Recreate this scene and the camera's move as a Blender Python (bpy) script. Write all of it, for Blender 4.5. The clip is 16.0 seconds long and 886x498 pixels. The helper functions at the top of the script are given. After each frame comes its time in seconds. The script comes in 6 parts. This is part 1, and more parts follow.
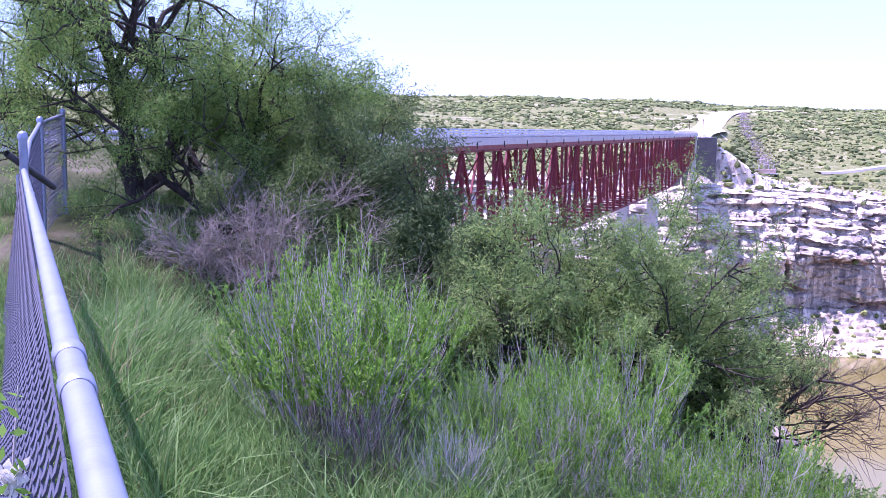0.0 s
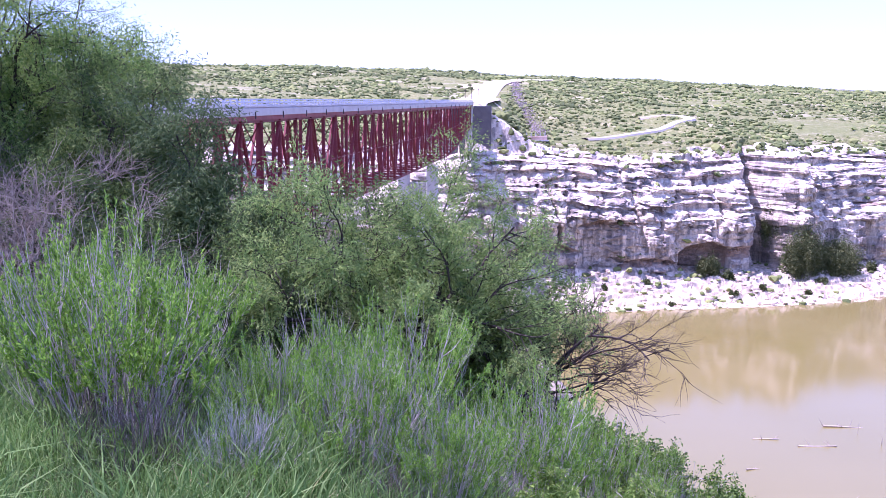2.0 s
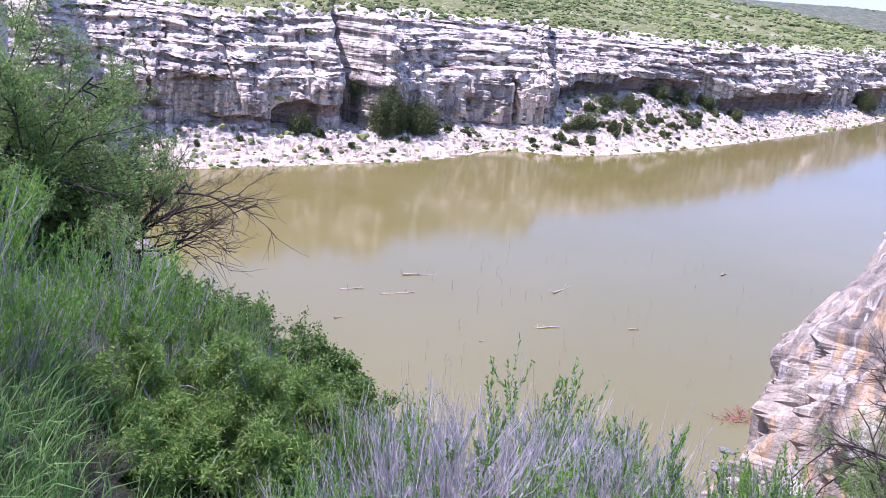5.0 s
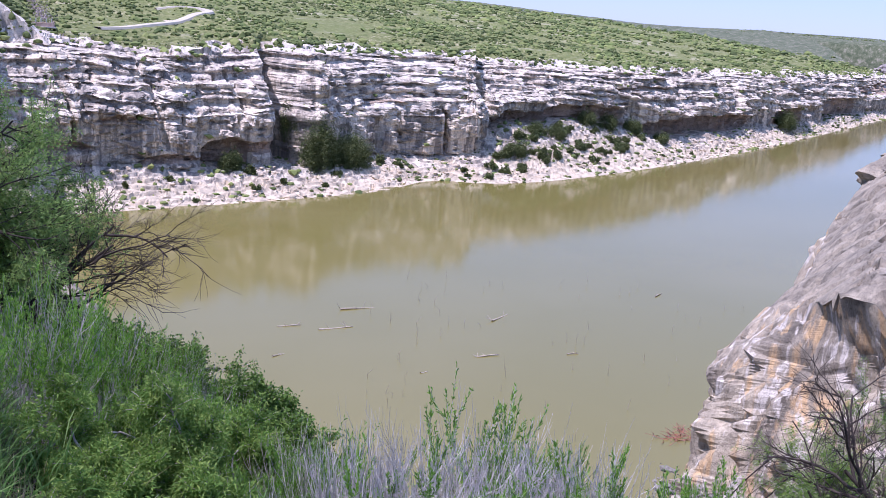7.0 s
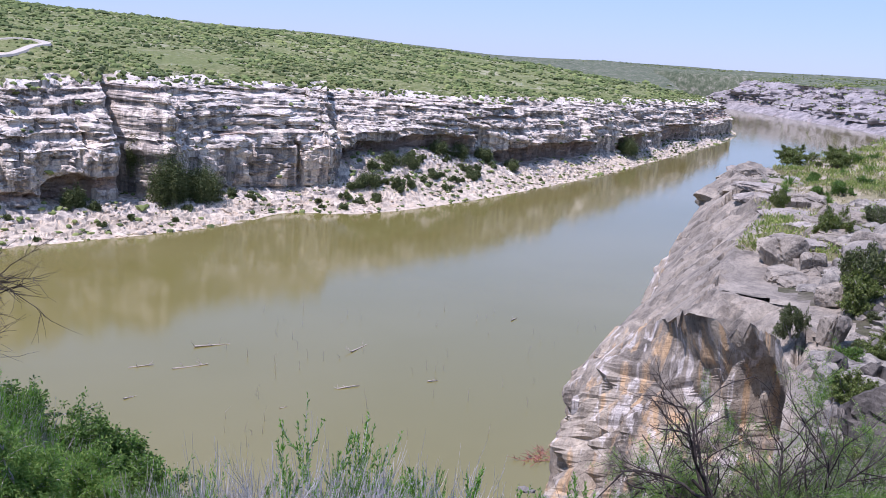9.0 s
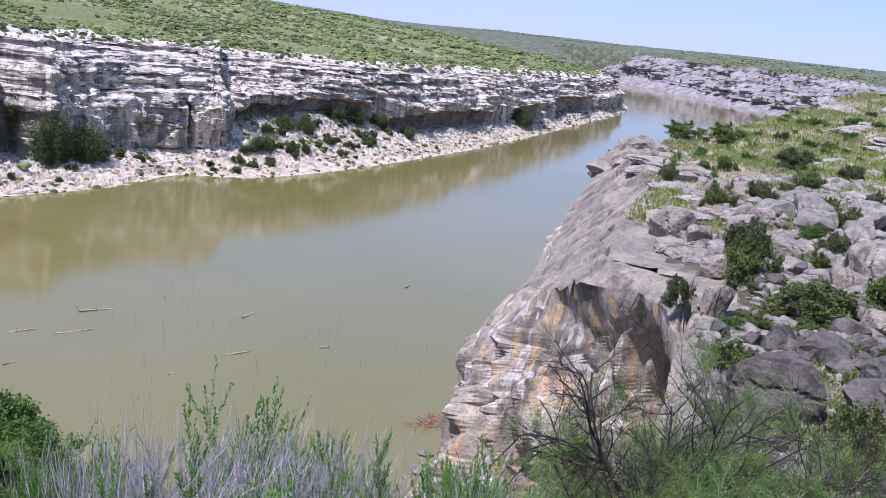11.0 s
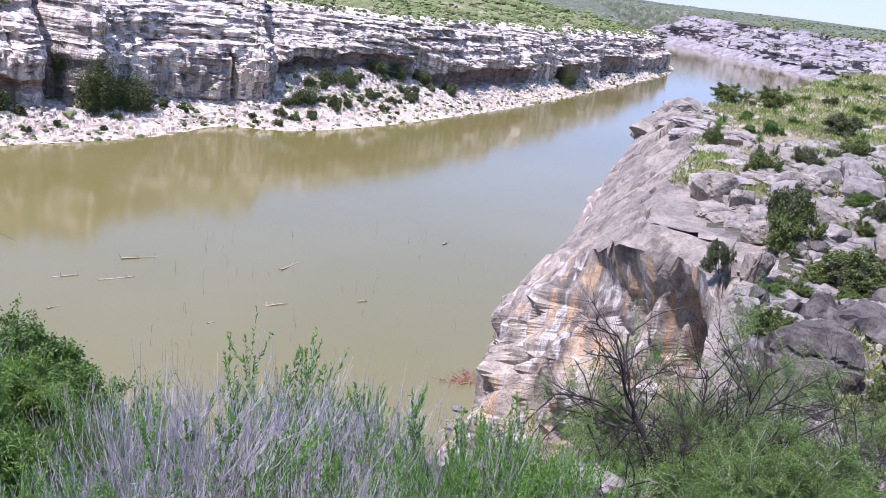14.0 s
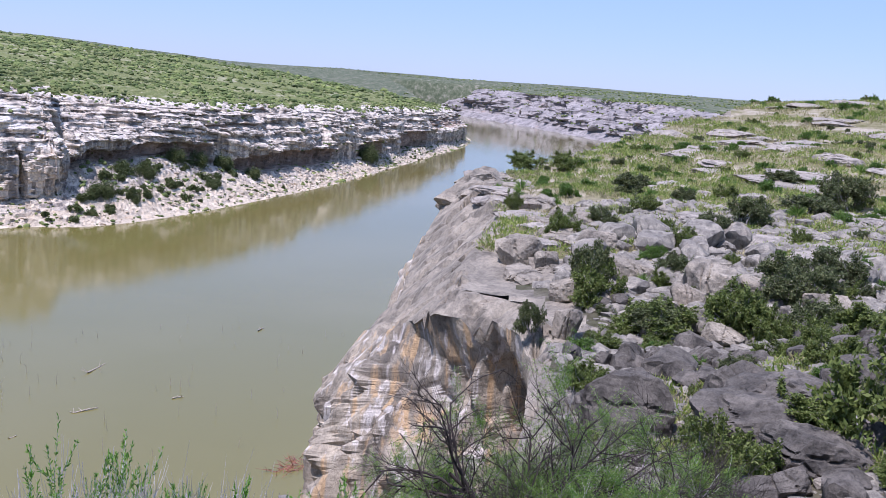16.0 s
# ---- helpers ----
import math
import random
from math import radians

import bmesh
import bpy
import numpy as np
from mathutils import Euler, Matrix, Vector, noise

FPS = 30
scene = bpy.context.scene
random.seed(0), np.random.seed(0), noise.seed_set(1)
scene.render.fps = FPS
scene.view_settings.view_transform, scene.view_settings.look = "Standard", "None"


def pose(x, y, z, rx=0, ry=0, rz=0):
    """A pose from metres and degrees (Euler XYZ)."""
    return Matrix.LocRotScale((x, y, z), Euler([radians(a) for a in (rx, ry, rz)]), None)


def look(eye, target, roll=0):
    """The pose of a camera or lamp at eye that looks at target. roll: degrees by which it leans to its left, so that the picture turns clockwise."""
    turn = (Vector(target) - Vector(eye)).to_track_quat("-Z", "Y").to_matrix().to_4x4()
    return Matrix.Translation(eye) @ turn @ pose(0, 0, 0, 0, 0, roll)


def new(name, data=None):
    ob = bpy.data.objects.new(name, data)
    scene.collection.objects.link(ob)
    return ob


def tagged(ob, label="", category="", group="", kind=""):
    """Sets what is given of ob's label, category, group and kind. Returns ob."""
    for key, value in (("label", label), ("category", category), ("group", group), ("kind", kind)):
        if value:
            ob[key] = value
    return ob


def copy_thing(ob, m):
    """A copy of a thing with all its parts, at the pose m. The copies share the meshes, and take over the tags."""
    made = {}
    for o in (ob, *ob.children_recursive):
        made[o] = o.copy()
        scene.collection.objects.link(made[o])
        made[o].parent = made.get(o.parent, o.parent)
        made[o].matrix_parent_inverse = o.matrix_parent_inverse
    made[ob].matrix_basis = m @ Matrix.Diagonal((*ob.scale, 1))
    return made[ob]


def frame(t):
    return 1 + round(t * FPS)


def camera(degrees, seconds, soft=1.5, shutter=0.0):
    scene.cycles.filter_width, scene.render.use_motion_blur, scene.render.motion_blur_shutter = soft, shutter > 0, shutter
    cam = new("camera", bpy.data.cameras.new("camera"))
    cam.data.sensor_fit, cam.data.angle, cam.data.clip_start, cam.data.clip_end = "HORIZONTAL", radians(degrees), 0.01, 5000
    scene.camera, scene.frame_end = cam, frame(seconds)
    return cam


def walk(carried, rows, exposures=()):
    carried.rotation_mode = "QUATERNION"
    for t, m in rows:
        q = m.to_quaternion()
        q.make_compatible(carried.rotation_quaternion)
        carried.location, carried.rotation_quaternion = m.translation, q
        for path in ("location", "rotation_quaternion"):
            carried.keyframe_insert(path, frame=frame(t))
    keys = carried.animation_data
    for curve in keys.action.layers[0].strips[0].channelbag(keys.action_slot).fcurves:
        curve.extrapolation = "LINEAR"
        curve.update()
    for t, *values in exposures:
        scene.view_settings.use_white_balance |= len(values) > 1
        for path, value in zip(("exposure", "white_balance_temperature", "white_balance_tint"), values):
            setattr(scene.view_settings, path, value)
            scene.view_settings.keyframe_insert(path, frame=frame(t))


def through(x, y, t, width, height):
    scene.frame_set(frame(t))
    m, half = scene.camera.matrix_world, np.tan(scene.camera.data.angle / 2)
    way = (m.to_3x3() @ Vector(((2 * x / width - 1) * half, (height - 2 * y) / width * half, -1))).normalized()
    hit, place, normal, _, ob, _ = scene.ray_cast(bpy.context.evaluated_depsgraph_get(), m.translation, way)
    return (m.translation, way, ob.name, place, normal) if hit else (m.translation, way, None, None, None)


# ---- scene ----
cam = camera(47.6, 16.0, soft=0.5)
# The eye stands at the origin; water level lies WATER metres below it.
WATER = -78.0
VIEWS = [
    # seconds, x, y, z, bearing, pitch, roll
    (0.0, -0.000, -0.000, 0.000, 0.48, -6.86, 0.63),
    (0.5, 0.007, -0.013, 0.003, 1.36, -7.37, 1.08),
    (1.0, 0.005, -0.004, 0.006, 3.84, -7.43, 1.32),
    (1.5, 0.012, -0.004, 0.012, 7.29, -8.31, 1.55),
    (2.0, 0.017, 0.028, -0.004, 12.89, -8.46, 0.35),
    (2.5, 0.008, -0.023, -0.003, 14.30, -9.87, 1.24),
    (3.0, 0.020, 0.006, -0.001, 15.31, -13.90, 1.05),
    (3.5, 0.044, -0.019, 0.014, 19.44, -13.51, 0.04),
    (4.0, 0.057, 0.029, -0.010, 24.93, -15.10, 1.02),
    (4.5, 0.059, 0.021, -0.001, 31.70, -15.61, 3.86),
    (5.0, 0.067, 0.012, -0.004, 36.62, -15.49, 5.26),
    (5.2, 0.070, 0.014, -0.005, 36.91, -15.52, 5.55),
    (7.3, 0.092, 0.009, -0.014, 40.87, -12.33, 3.93),
    (7.5, 0.090, -0.028, 0.010, 41.21, -11.60, 4.28),
    (8.0, 0.100, -0.030, -0.012, 42.93, -11.51, 3.41),
    (8.5, 0.117, -0.017, -0.020, 45.97, -11.41, 3.26),
    (9.0, 0.144, -0.006, -0.033, 48.43, -11.19, 3.66),
    (9.2, 0.153, 0.006, -0.034, 49.82, -11.16, 3.45),
    (11.3, 0.060, 0.059, -0.055, 54.97, -12.68, 5.91),
    (11.5, 0.058, 0.059, -0.063, 54.73, -12.97, 5.58),
    (12.0, 0.055, 0.060, -0.059, 52.97, -16.51, 7.68),
    (12.5, 0.049, 0.061, -0.063, 51.82, -20.35, 8.90),
    (13.0, 0.048, 0.061, -0.059, 51.08, -21.49, 9.61),
    (13.5, 0.048, 0.056, -0.050, 51.75, -19.42, 9.24),
    (14.0, 0.052, 0.056, -0.050, 52.77, -15.20, 7.07),
    (14.5, 0.056, 0.051, -0.049, 55.65, -13.18, 6.43),
    (15.0, 0.066, 0.060, -0.052, 57.25, -11.43, 5.31),
    (15.5, 0.074, 0.053, -0.055, 58.51, -10.22, 4.78),
    (16.0, 0.089, 0.062, -0.064, 63.09, -9.76, 4.40),
]


def view(x, y, z, bearing, pitch, roll):
    b, p = radians(bearing), radians(pitch)
    way = Vector((math.sin(b) * math.cos(p), math.cos(b) * math.cos(p), math.sin(p)))
    eye = Vector((x, y, z))
    return look(eye, eye + way * 10, roll)


EXPOSURES = [(0.0, 1.10, 5520, 61), (1.0, 1.12, 5550, 61), (3.0, 1.05, 5580, 58), (4.0, 0.98, 5600, 50), (5.0, 0.68, 5680, 41), (7.5, 0.28, 5780, 31), (9.2, 0.16, 5830, 28), (11.3, 0.2, 5780, 28), (12.5, 0.50, 5820, 33), (13.5, 0.57, 5780, 33), (14.5, 0.36, 5780, 29), (16.0, 0.14, 5830, 25)]
walk(cam, [(v[0], view(*v[1:])) for v in VIEWS], EXPOSURES)

# ---- daylight ----
SUN_BEARING, SUN_HEIGHT = -77.0, 65.0
world = bpy.data.worlds.new("sky")
scene.world = world
world.use_nodes = True
wn = world.node_tree.nodes
sky = wn.new("ShaderNodeTexSky")
sky.sky_type, sky.sun_disc = "NISHITA", False
sky.sun_elevation, sky.sun_rotation = radians(SUN_HEIGHT), radians(SUN_BEARING)
sky.air_density, sky.dust_density, sky.ozone_density, sky.altitude = 1.0, 0.1, 3.0, 400
# a bright hazy day: the clear sky is veiled evenly
veil = wn.new("ShaderNodeMix")
veil.data_type = "RGBA"
veil.inputs[0].default_value = 0.62
veil.inputs[7].default_value = (4.0, 6.1, 9.5, 1)
world.node_tree.links.new(sky.outputs[0], veil.inputs[6])
wn["Background"].inputs["Strength"].default_value = 0.098
world.node_tree.links.new(veil.outputs[2], wn["Background"].inputs["Color"])

sun_data = bpy.data.lights.new("sun", "SUN")
sun_data.energy, sun_data.angle, sun_data.color = 4.7, radians(0.53), (1.0, 0.955, 0.9)
sun = new("sun", sun_data)
sb, sh = radians(SUN_BEARING), radians(SUN_HEIGHT)
sun.matrix_world = look((math.sin(sb) * math.cos(sh) * 100, math.cos(sb) * math.cos(sh) * 100, math.sin(sh) * 100), (0, 0, 0))

# ---- mesh tools ----


def lattice(ix, iy, iz):
    h = (ix * 374761393 + iy * 668265263 + iz * 1274126177) & 0xFFFFFFFF
    h = ((h ^ (h >> 13)) * 1274126177) & 0xFFFFFFFF
    return ((h ^ (h >> 16)) & 0xFFFF) / 32767.5 - 1.0


def vnoise(p):
    """Smooth value noise from -1 to 1 at the rows of p."""
    p = np.asarray(p, float)
    i = np.floor(p).astype(np.int64)
    f = p - i
    f = f * f * f * (f * (f * 6 - 15) + 10)
    out = 0.0
    for a in (0, 1):
        for b in (0, 1):
            for c in (0, 1):
                w = (f[:, 0] if a else 1 - f[:, 0]) * (f[:, 1] if b else 1 - f[:, 1]) * (f[:, 2] if c else 1 - f[:, 2])
                out = out + w * lattice(i[:, 0] + a, i[:, 1] + b, i[:, 2] + c)
    return out


def fbm(p, octaves=4, gain=0.5):
    p, out, amp = np.asarray(p, float), 0.0, 1.0
    for k in range(octaves):
        out = out + amp * vnoise(p * 2.03 ** k + 17.3 * k)
        amp *= gain
    return out


def cells(p, seed=0):
    """Random blocks: for each row of p the value of its nearest block, -1 to 1, and how far the joint to the next one is."""
    p = np.asarray(p, float)
    i = np.floor(p).astype(np.int64)
    first, second, value = np.full(len(p), 9.0), np.full(len(p), 9.0), np.zeros(len(p))
    for a in (-1, 0, 1):
        for b in (-1, 0, 1):
            for c in (-1, 0, 1):
                x, y, z = i[:, 0] + a, i[:, 1] + b, i[:, 2] + c
                q = np.stack([x + 0.5 + 0.4 * lattice(x + seed, y, z), y + 0.5 + 0.4 * lattice(x, y + 31 + seed, z), z + 0.5 + 0.4 * lattice(x, y, z + 57 + seed)], 1)
                d = np.sqrt(((q - p) ** 2).sum(1))
                near = d < first
                second = np.where(near, first, np.minimum(second, d))
                value = np.where(near, lattice(x + 91, y + 17 + seed, z + 5), value)
                first = np.where(near, d, first)
    return value, second - first


def mesh_from(name, verts, faces, material=None, smooth=False):
    """A mesh out of arrays: faces is an array of rows of three or four corners, or a list of such arrays."""
    me = bpy.data.meshes.new(name)
    groups = faces if isinstance(faces, list) else [faces]
    groups = [np.asarray(g, np.int32) for g in groups if len(g)]
    verts = np.asarray(verts, np.float32)
    loops = np.concatenate([g.ravel() for g in groups])
    sizes = np.concatenate([np.full(len(g), g.shape[1], np.int32) for g in groups])
    me.vertices.add(len(verts))
    me.vertices.foreach_set("co", verts.ravel())
    me.loops.add(len(loops))
    me.loops.foreach_set("vertex_index", loops)
    me.polygons.add(len(sizes))
    me.polygons.foreach_set("loop_start", np.concatenate([[0], np.cumsum(sizes)[:-1]]).astype(np.int32))
    me.polygons.foreach_set("loop_total", sizes)
    me.update(calc_edges=True)
    me.polygons.foreach_set("use_smooth", np.full(len(sizes), smooth))
    me.validate()
    if material:
        me.materials.append(material)
    return me


def grid_faces(rows, cols):
    k = np.arange(rows * cols).reshape(rows, cols)
    return np.stack([k[:-1, :-1], k[:-1, 1:], k[1:, 1:], k[1:, :-1]], -1).reshape(-1, 4)


class Heap:
    """Gathers tubes and blades into one mesh."""

    def __init__(self):
        self.v, self.f, self.n = [], [], 0

    def add(self, verts, faces):
        self.v.append(np.asarray(verts, float))
        self.f.append(np.asarray(faces, np.int64) + self.n)
        self.n += len(verts)

    def tube(self, points, radii, sides=5):
        points = np.asarray(points, float)
        way = np.gradient(points, axis=0)
        way /= np.linalg.norm(way, axis=1, keepdims=True) + 1e-9
        side = np.cross(way, (0.31, 0.17, 0.93) if abs(way[0][2]) < 0.9 else (1.0, 0.1, 0.0))
        side /= np.linalg.norm(side, axis=1, keepdims=True) + 1e-9
        up = np.cross(way, side)
        a = np.arange(sides) * 2 * math.pi / sides
        ring = np.cos(a)[None, :, None] * side[:, None] + np.sin(a)[None, :, None] * up[:, None]
        verts = points[:, None] + ring * np.asarray(radii, float)[:, None, None]
        k = np.arange(len(points) * sides).reshape(len(points), sides)
        j = np.roll(k, -1, axis=1)
        self.add(verts.reshape(-1, 3), np.stack([k[:-1], j[:-1], j[1:], k[1:]], -1).reshape(-1, 4))

    def blades(self, base, way, length, width, rng, bend=0.0):
        """Narrow pointed leaves or grass blades, one at each row of base."""
        n = len(base)
        if not n:
            return
        way = way / (np.linalg.norm(way, axis=1, keepdims=True) + 1e-9)
        side = np.cross(way, rng.normal(size=(n, 3)))
        side /= np.linalg.norm(side, axis=1, keepdims=True) + 1e-9
        length, width = np.broadcast_to(length, n)[:, None], np.broadcast_to(width, n)[:, None]
        mid = base + way * length * 0.5
        tip = base + way * length + np.array([0, 0, -1.0]) * (np.broadcast_to(bend, n)[:, None] * length)
        verts = np.stack([base, mid + side * width * 0.5, tip, mid - side * width * 0.5], 1).reshape(-1, 3)
        self.add(verts, np.arange(n * 4).reshape(n, 4))

    def mesh(self, name, material, smooth=False):
        return mesh_from(name, np.concatenate(self.v), np.concatenate(self.f), material, smooth)


def part(name, me, parent=None, label="", m=None):
    """A mesh as one object, under a thing where one is given."""
    ob = new(name, me)
    if parent is not None:
        ob.parent = parent
    if m is not None:
        ob.matrix_basis = m
    if label:
        ob["label"] = label
    return ob


# ---- materials ----


def material(name, rough=0.8, spec=0.3):
    mat = bpy.data.materials.new(name)
    mat.use_nodes = True
    n = mat.node_tree.nodes
    b = n["Principled BSDF"]
    b.inputs["Roughness"].default_value = rough
    b.inputs["Specular IOR Level"].default_value = spec
    return mat, n, mat.node_tree.links, b


def tex_noise(n, l, scale, detail=5.0, rough=0.55, stretch=(1, 1, 1), space="Object"):
    co = n.new("ShaderNodeNewGeometry" if space == "Position" else "ShaderNodeTexCoord")
    mp = n.new("ShaderNodeMapping")
    mp.inputs["Scale"].default_value = stretch
    t = n.new("ShaderNodeTexNoise")
    t.inputs["Scale"].default_value, t.inputs["Detail"].default_value, t.inputs["Roughness"].default_value = scale, detail, rough
    l.new(co.outputs[space], mp.inputs["Vector"])
    l.new(mp.outputs["Vector"], t.inputs["Vector"])
    return t.outputs["Fac"]


def ramp(n, l, fac, stops):
    r = n.new("ShaderNodeValToRGB")
    while len(r.color_ramp.elements) < len(stops):
        r.color_ramp.elements.new(0.5)
    for e, (pos, col) in zip(r.color_ramp.elements, stops):
        e.position, e.color = pos, (*col, 1) if len(col) == 3 else col
    l.new(fac, r.inputs["Fac"])
    return r.outputs["Color"]


def mix(n, l, fac, a, b, mode="MIX"):
    m = n.new("ShaderNodeMix")
    m.data_type, m.blend_type = "RGBA", mode
    if isinstance(fac, (int, float)):
        m.inputs["Factor"].default_value = fac
    else:
        l.new(fac, m.inputs["Factor"])
    for sock, val in (("A", a), ("B", b)):
        sockets = [s for s in m.inputs if s.name == sock and s.type == "RGBA"]
        if isinstance(val, tuple):
            sockets[0].default_value = (*val, 1)
        else:
            l.new(val, sockets[0])
    return [s for s in m.outputs if s.type == "RGBA"][0]


def bump(n, l, b, fac, strength, distance):
    k = n.new("ShaderNodeBump")
    k.inputs["Strength"].default_value, k.inputs["Distance"].default_value = strength, distance
    l.new(fac, k.inputs["Height"])
    l.new(k.outputs["Normal"], b.inputs["Normal"])


def limestone(name, size, pale, grey, dark, ochre, stained=0.0, upright=False):
    """Weathered limestone; size: metres of its coarse patches."""
    mat, n, l, b = material(name, 0.92, 0.15)
    coarse = tex_noise(n, l, 1.0 / size, 6, 0.62, (1.4, 1.4, 0.35) if stained or upright else (1, 1, 1.6), space="Position")
    streak = tex_noise(n, l, 2.2 / size, 5, 0.6, (1, 1, 0.16), space="Position")
    strata = tex_noise(n, l, 1.6 / size, 4, 0.6, (0.7, 0.7, 0.5) if stained or upright else (0.12, 0.12, 2.6), space="Position")
    fine = tex_noise(n, l, 14.0 / size, 8, 0.7, space="Position")
    low, mid, high = (0.42, 0.55, 0.68) if upright else (0.36, 0.5, 0.62)
    tone = ramp(n, l, coarse, [(low, grey), (mid, tuple(0.5 * (a + c) for a, c in zip(grey, pale))), (high, pale)])
    tone = mix(n, l, ramp(n, l, streak, [(0.47, (0, 0, 0)), (0.66, (0.85, 0.85, 0.85))]), tone, dark)
    tone = mix(n, l, ramp(n, l, tex_noise(n, l, 0.9 / size, 3, 0.5, (1, 1, 0.8), space="Position"), [(0.62, (0, 0, 0)), (0.72, (0.6, 0.6, 0.6))]), tone, ochre)
    tone = mix(n, l, ramp(n, l, strata, [(0.42, (0.45, 0.45, 0.45)), (0.5, (0, 0, 0))]), tone, grey)
    if upright:
        tone = mix(n, l, ramp(n, l, tex_noise(n, l, 3.2 / size, 5, 0.6, (1, 1, 0.05), space="Position"), [(0.47, (0, 0, 0)), (0.57, (0.75, 0.75, 0.75))]), tone, (0.20, 0.18, 0.17))
    if stained:
        run = tex_noise(n, l, 5.0 / size, 5, 0.6, (1, 1, 0.07), space="Position")
        tone = mix(n, l, ramp(n, l, run, [(0.53, (0, 0, 0)), (0.63, (stained,) * 3)]), tone, ochre)
        tone = mix(n, l, ramp(n, l, tex_noise(n, l, 5.5 / size, 5, 0.6, (1, 1, 0.06), space="Position"), [(0.54, (0, 0, 0)), (0.6, (stained,) * 3)]), tone, (0.72, 0.66, 0.60))
    tone = mix(n, l, 0.7, tone, ramp(n, l, fine, [(0.3, (0.35, 0.35, 0.35)), (0.5, (0.85, 0.85, 0.85)), (0.72, (1.15, 1.15, 1.15))]), "MULTIPLY")
    pits = tex_noise(n, l, 45.0 / size, 5, 0.7, space="Position")
    tone = mix(n, l, 0.6, tone, ramp(n, l, pits, [(0.34, (0.3, 0.3, 0.3)), (0.46, (1, 1, 1))]), "MULTIPLY")
    l.new(tone, b.inputs["Base Color"])
    add = n.new("ShaderNodeMath")
    add.operation = "ADD"
    l.new(fine, add.inputs[0])
    l.new(strata, add.inputs[1])
    bump(n, l, b, add.outputs[0], 0.8, size * 0.035)
    return mat


def leafy(name, a, b_col, c, through=0.35, rough=0.6, patches=1.4):
    """Foliage whose colour differs from leaf to leaf and clump to clump."""
    mat, n, l, b = material(name, rough, 0.25)
    geo = n.new("ShaderNodeNewGeometry")
    tone = ramp(n, l, geo.outputs["Random Per Island"], [(0.0, a), (0.5, b_col), (1.0, c)])
    patch = tex_noise(n, l, patches, 3, 0.6)
    tone = mix(n, l, 0.55 if patches > 1 else 0.9, tone, ramp(n, l, patch, [(0.3, (0.5, 0.5, 0.5)), (0.7, (1.25, 1.25, 1.1))]), "MULTIPLY")
    l.new(tone, b.inputs["Base Color"])
    if through:
        t = n.new("ShaderNodeBsdfTranslucent")
        l.new(tone, t.inputs["Color"])
        s = n.new("ShaderNodeMixShader")
        s.inputs["Fac"].default_value = through
        l.new(b.outputs[0], s.inputs[1])
        l.new(t.outputs[0], s.inputs[2])
        l.new(s.outputs[0], n["Material Output"].inputs["Surface"])
    return mat


def barky(name, a, b_col, scale=18.0):
    mat, n, l, b = material(name, 0.9, 0.15)
    grain = tex_noise(n, l, scale, 6, 0.65, (1, 1, 0.25))
    l.new(ramp(n, l, grain, [(0.32, a), (0.68, b_col)]), b.inputs["Base Color"])
    bump(n, l, b, grain, 0.6, 0.02)
    return mat


def painted(name, colour, rough=0.5, metal=0.0, wear=(0.5, 0.5, 0.5), amount=0.25, scale=3.0):
    mat, n, l, b = material(name, rough, 0.4)
    b.inputs["Metallic"].default_value = metal
    fac = tex_noise(n, l, scale, 6, 0.65)
    l.new(mix(n, l, ramp(n, l, fac, [(0.4, (0, 0, 0)), (0.7, (amount, amount, amount))]), colour, wear), b.inputs["Base Color"])
    bump(n, l, b, tex_noise(n, l, scale * 12, 4, 0.6), 0.15, 0.004)
    return mat


far_rock = limestone("far_limestone", 12.0, (0.950, 0.832, 0.675), (0.678, 0.589, 0.492), (0.262, 0.232, 0.206), (0.64, 0.48, 0.33), 0.0, True)
ledge_pale = limestone("far_pale_limestone", 9.0, (0.86, 0.785, 0.69), (0.68, 0.61, 0.54), (0.40, 0.36, 0.33), (0.72, 0.58, 0.42))
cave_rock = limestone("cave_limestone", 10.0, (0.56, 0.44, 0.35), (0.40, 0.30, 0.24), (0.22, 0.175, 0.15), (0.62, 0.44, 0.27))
shore_rock = limestone("shore_limestone", 6.0, (0.80, 0.685, 0.535), (0.58, 0.485, 0.375), (0.27, 0.23, 0.19), (0.66, 0.51, 0.35))
near_rock = limestone("near_limestone", 4.0, (0.624, 0.530, 0.405), (0.343, 0.300, 0.243), (0.114, 0.100, 0.087), (0.66, 0.45, 0.25), 0.85)
slab_rock = limestone("slab_limestone", 2.4, (0.447, 0.388, 0.308), (0.291, 0.255, 0.207), (0.120, 0.107, 0.093), (0.42, 0.35, 0.27))
ledge_rock = limestone("ledge_limestone", 0.8, (0.426, 0.383, 0.317), (0.234, 0.214, 0.187), (0.104, 0.097, 0.090), (0.38, 0.33, 0.27))
distant_rock = limestone("distant_limestone", 22.0, (0.47, 0.425, 0.405), (0.30, 0.275, 0.275), (0.16, 0.15, 0.155), (0.50, 0.38, 0.33))
boulder_rock = limestone("boulder_limestone", 0.9, (0.208, 0.184, 0.158), (0.114, 0.102, 0.089), (0.047, 0.042, 0.038), (0.21, 0.18, 0.145))


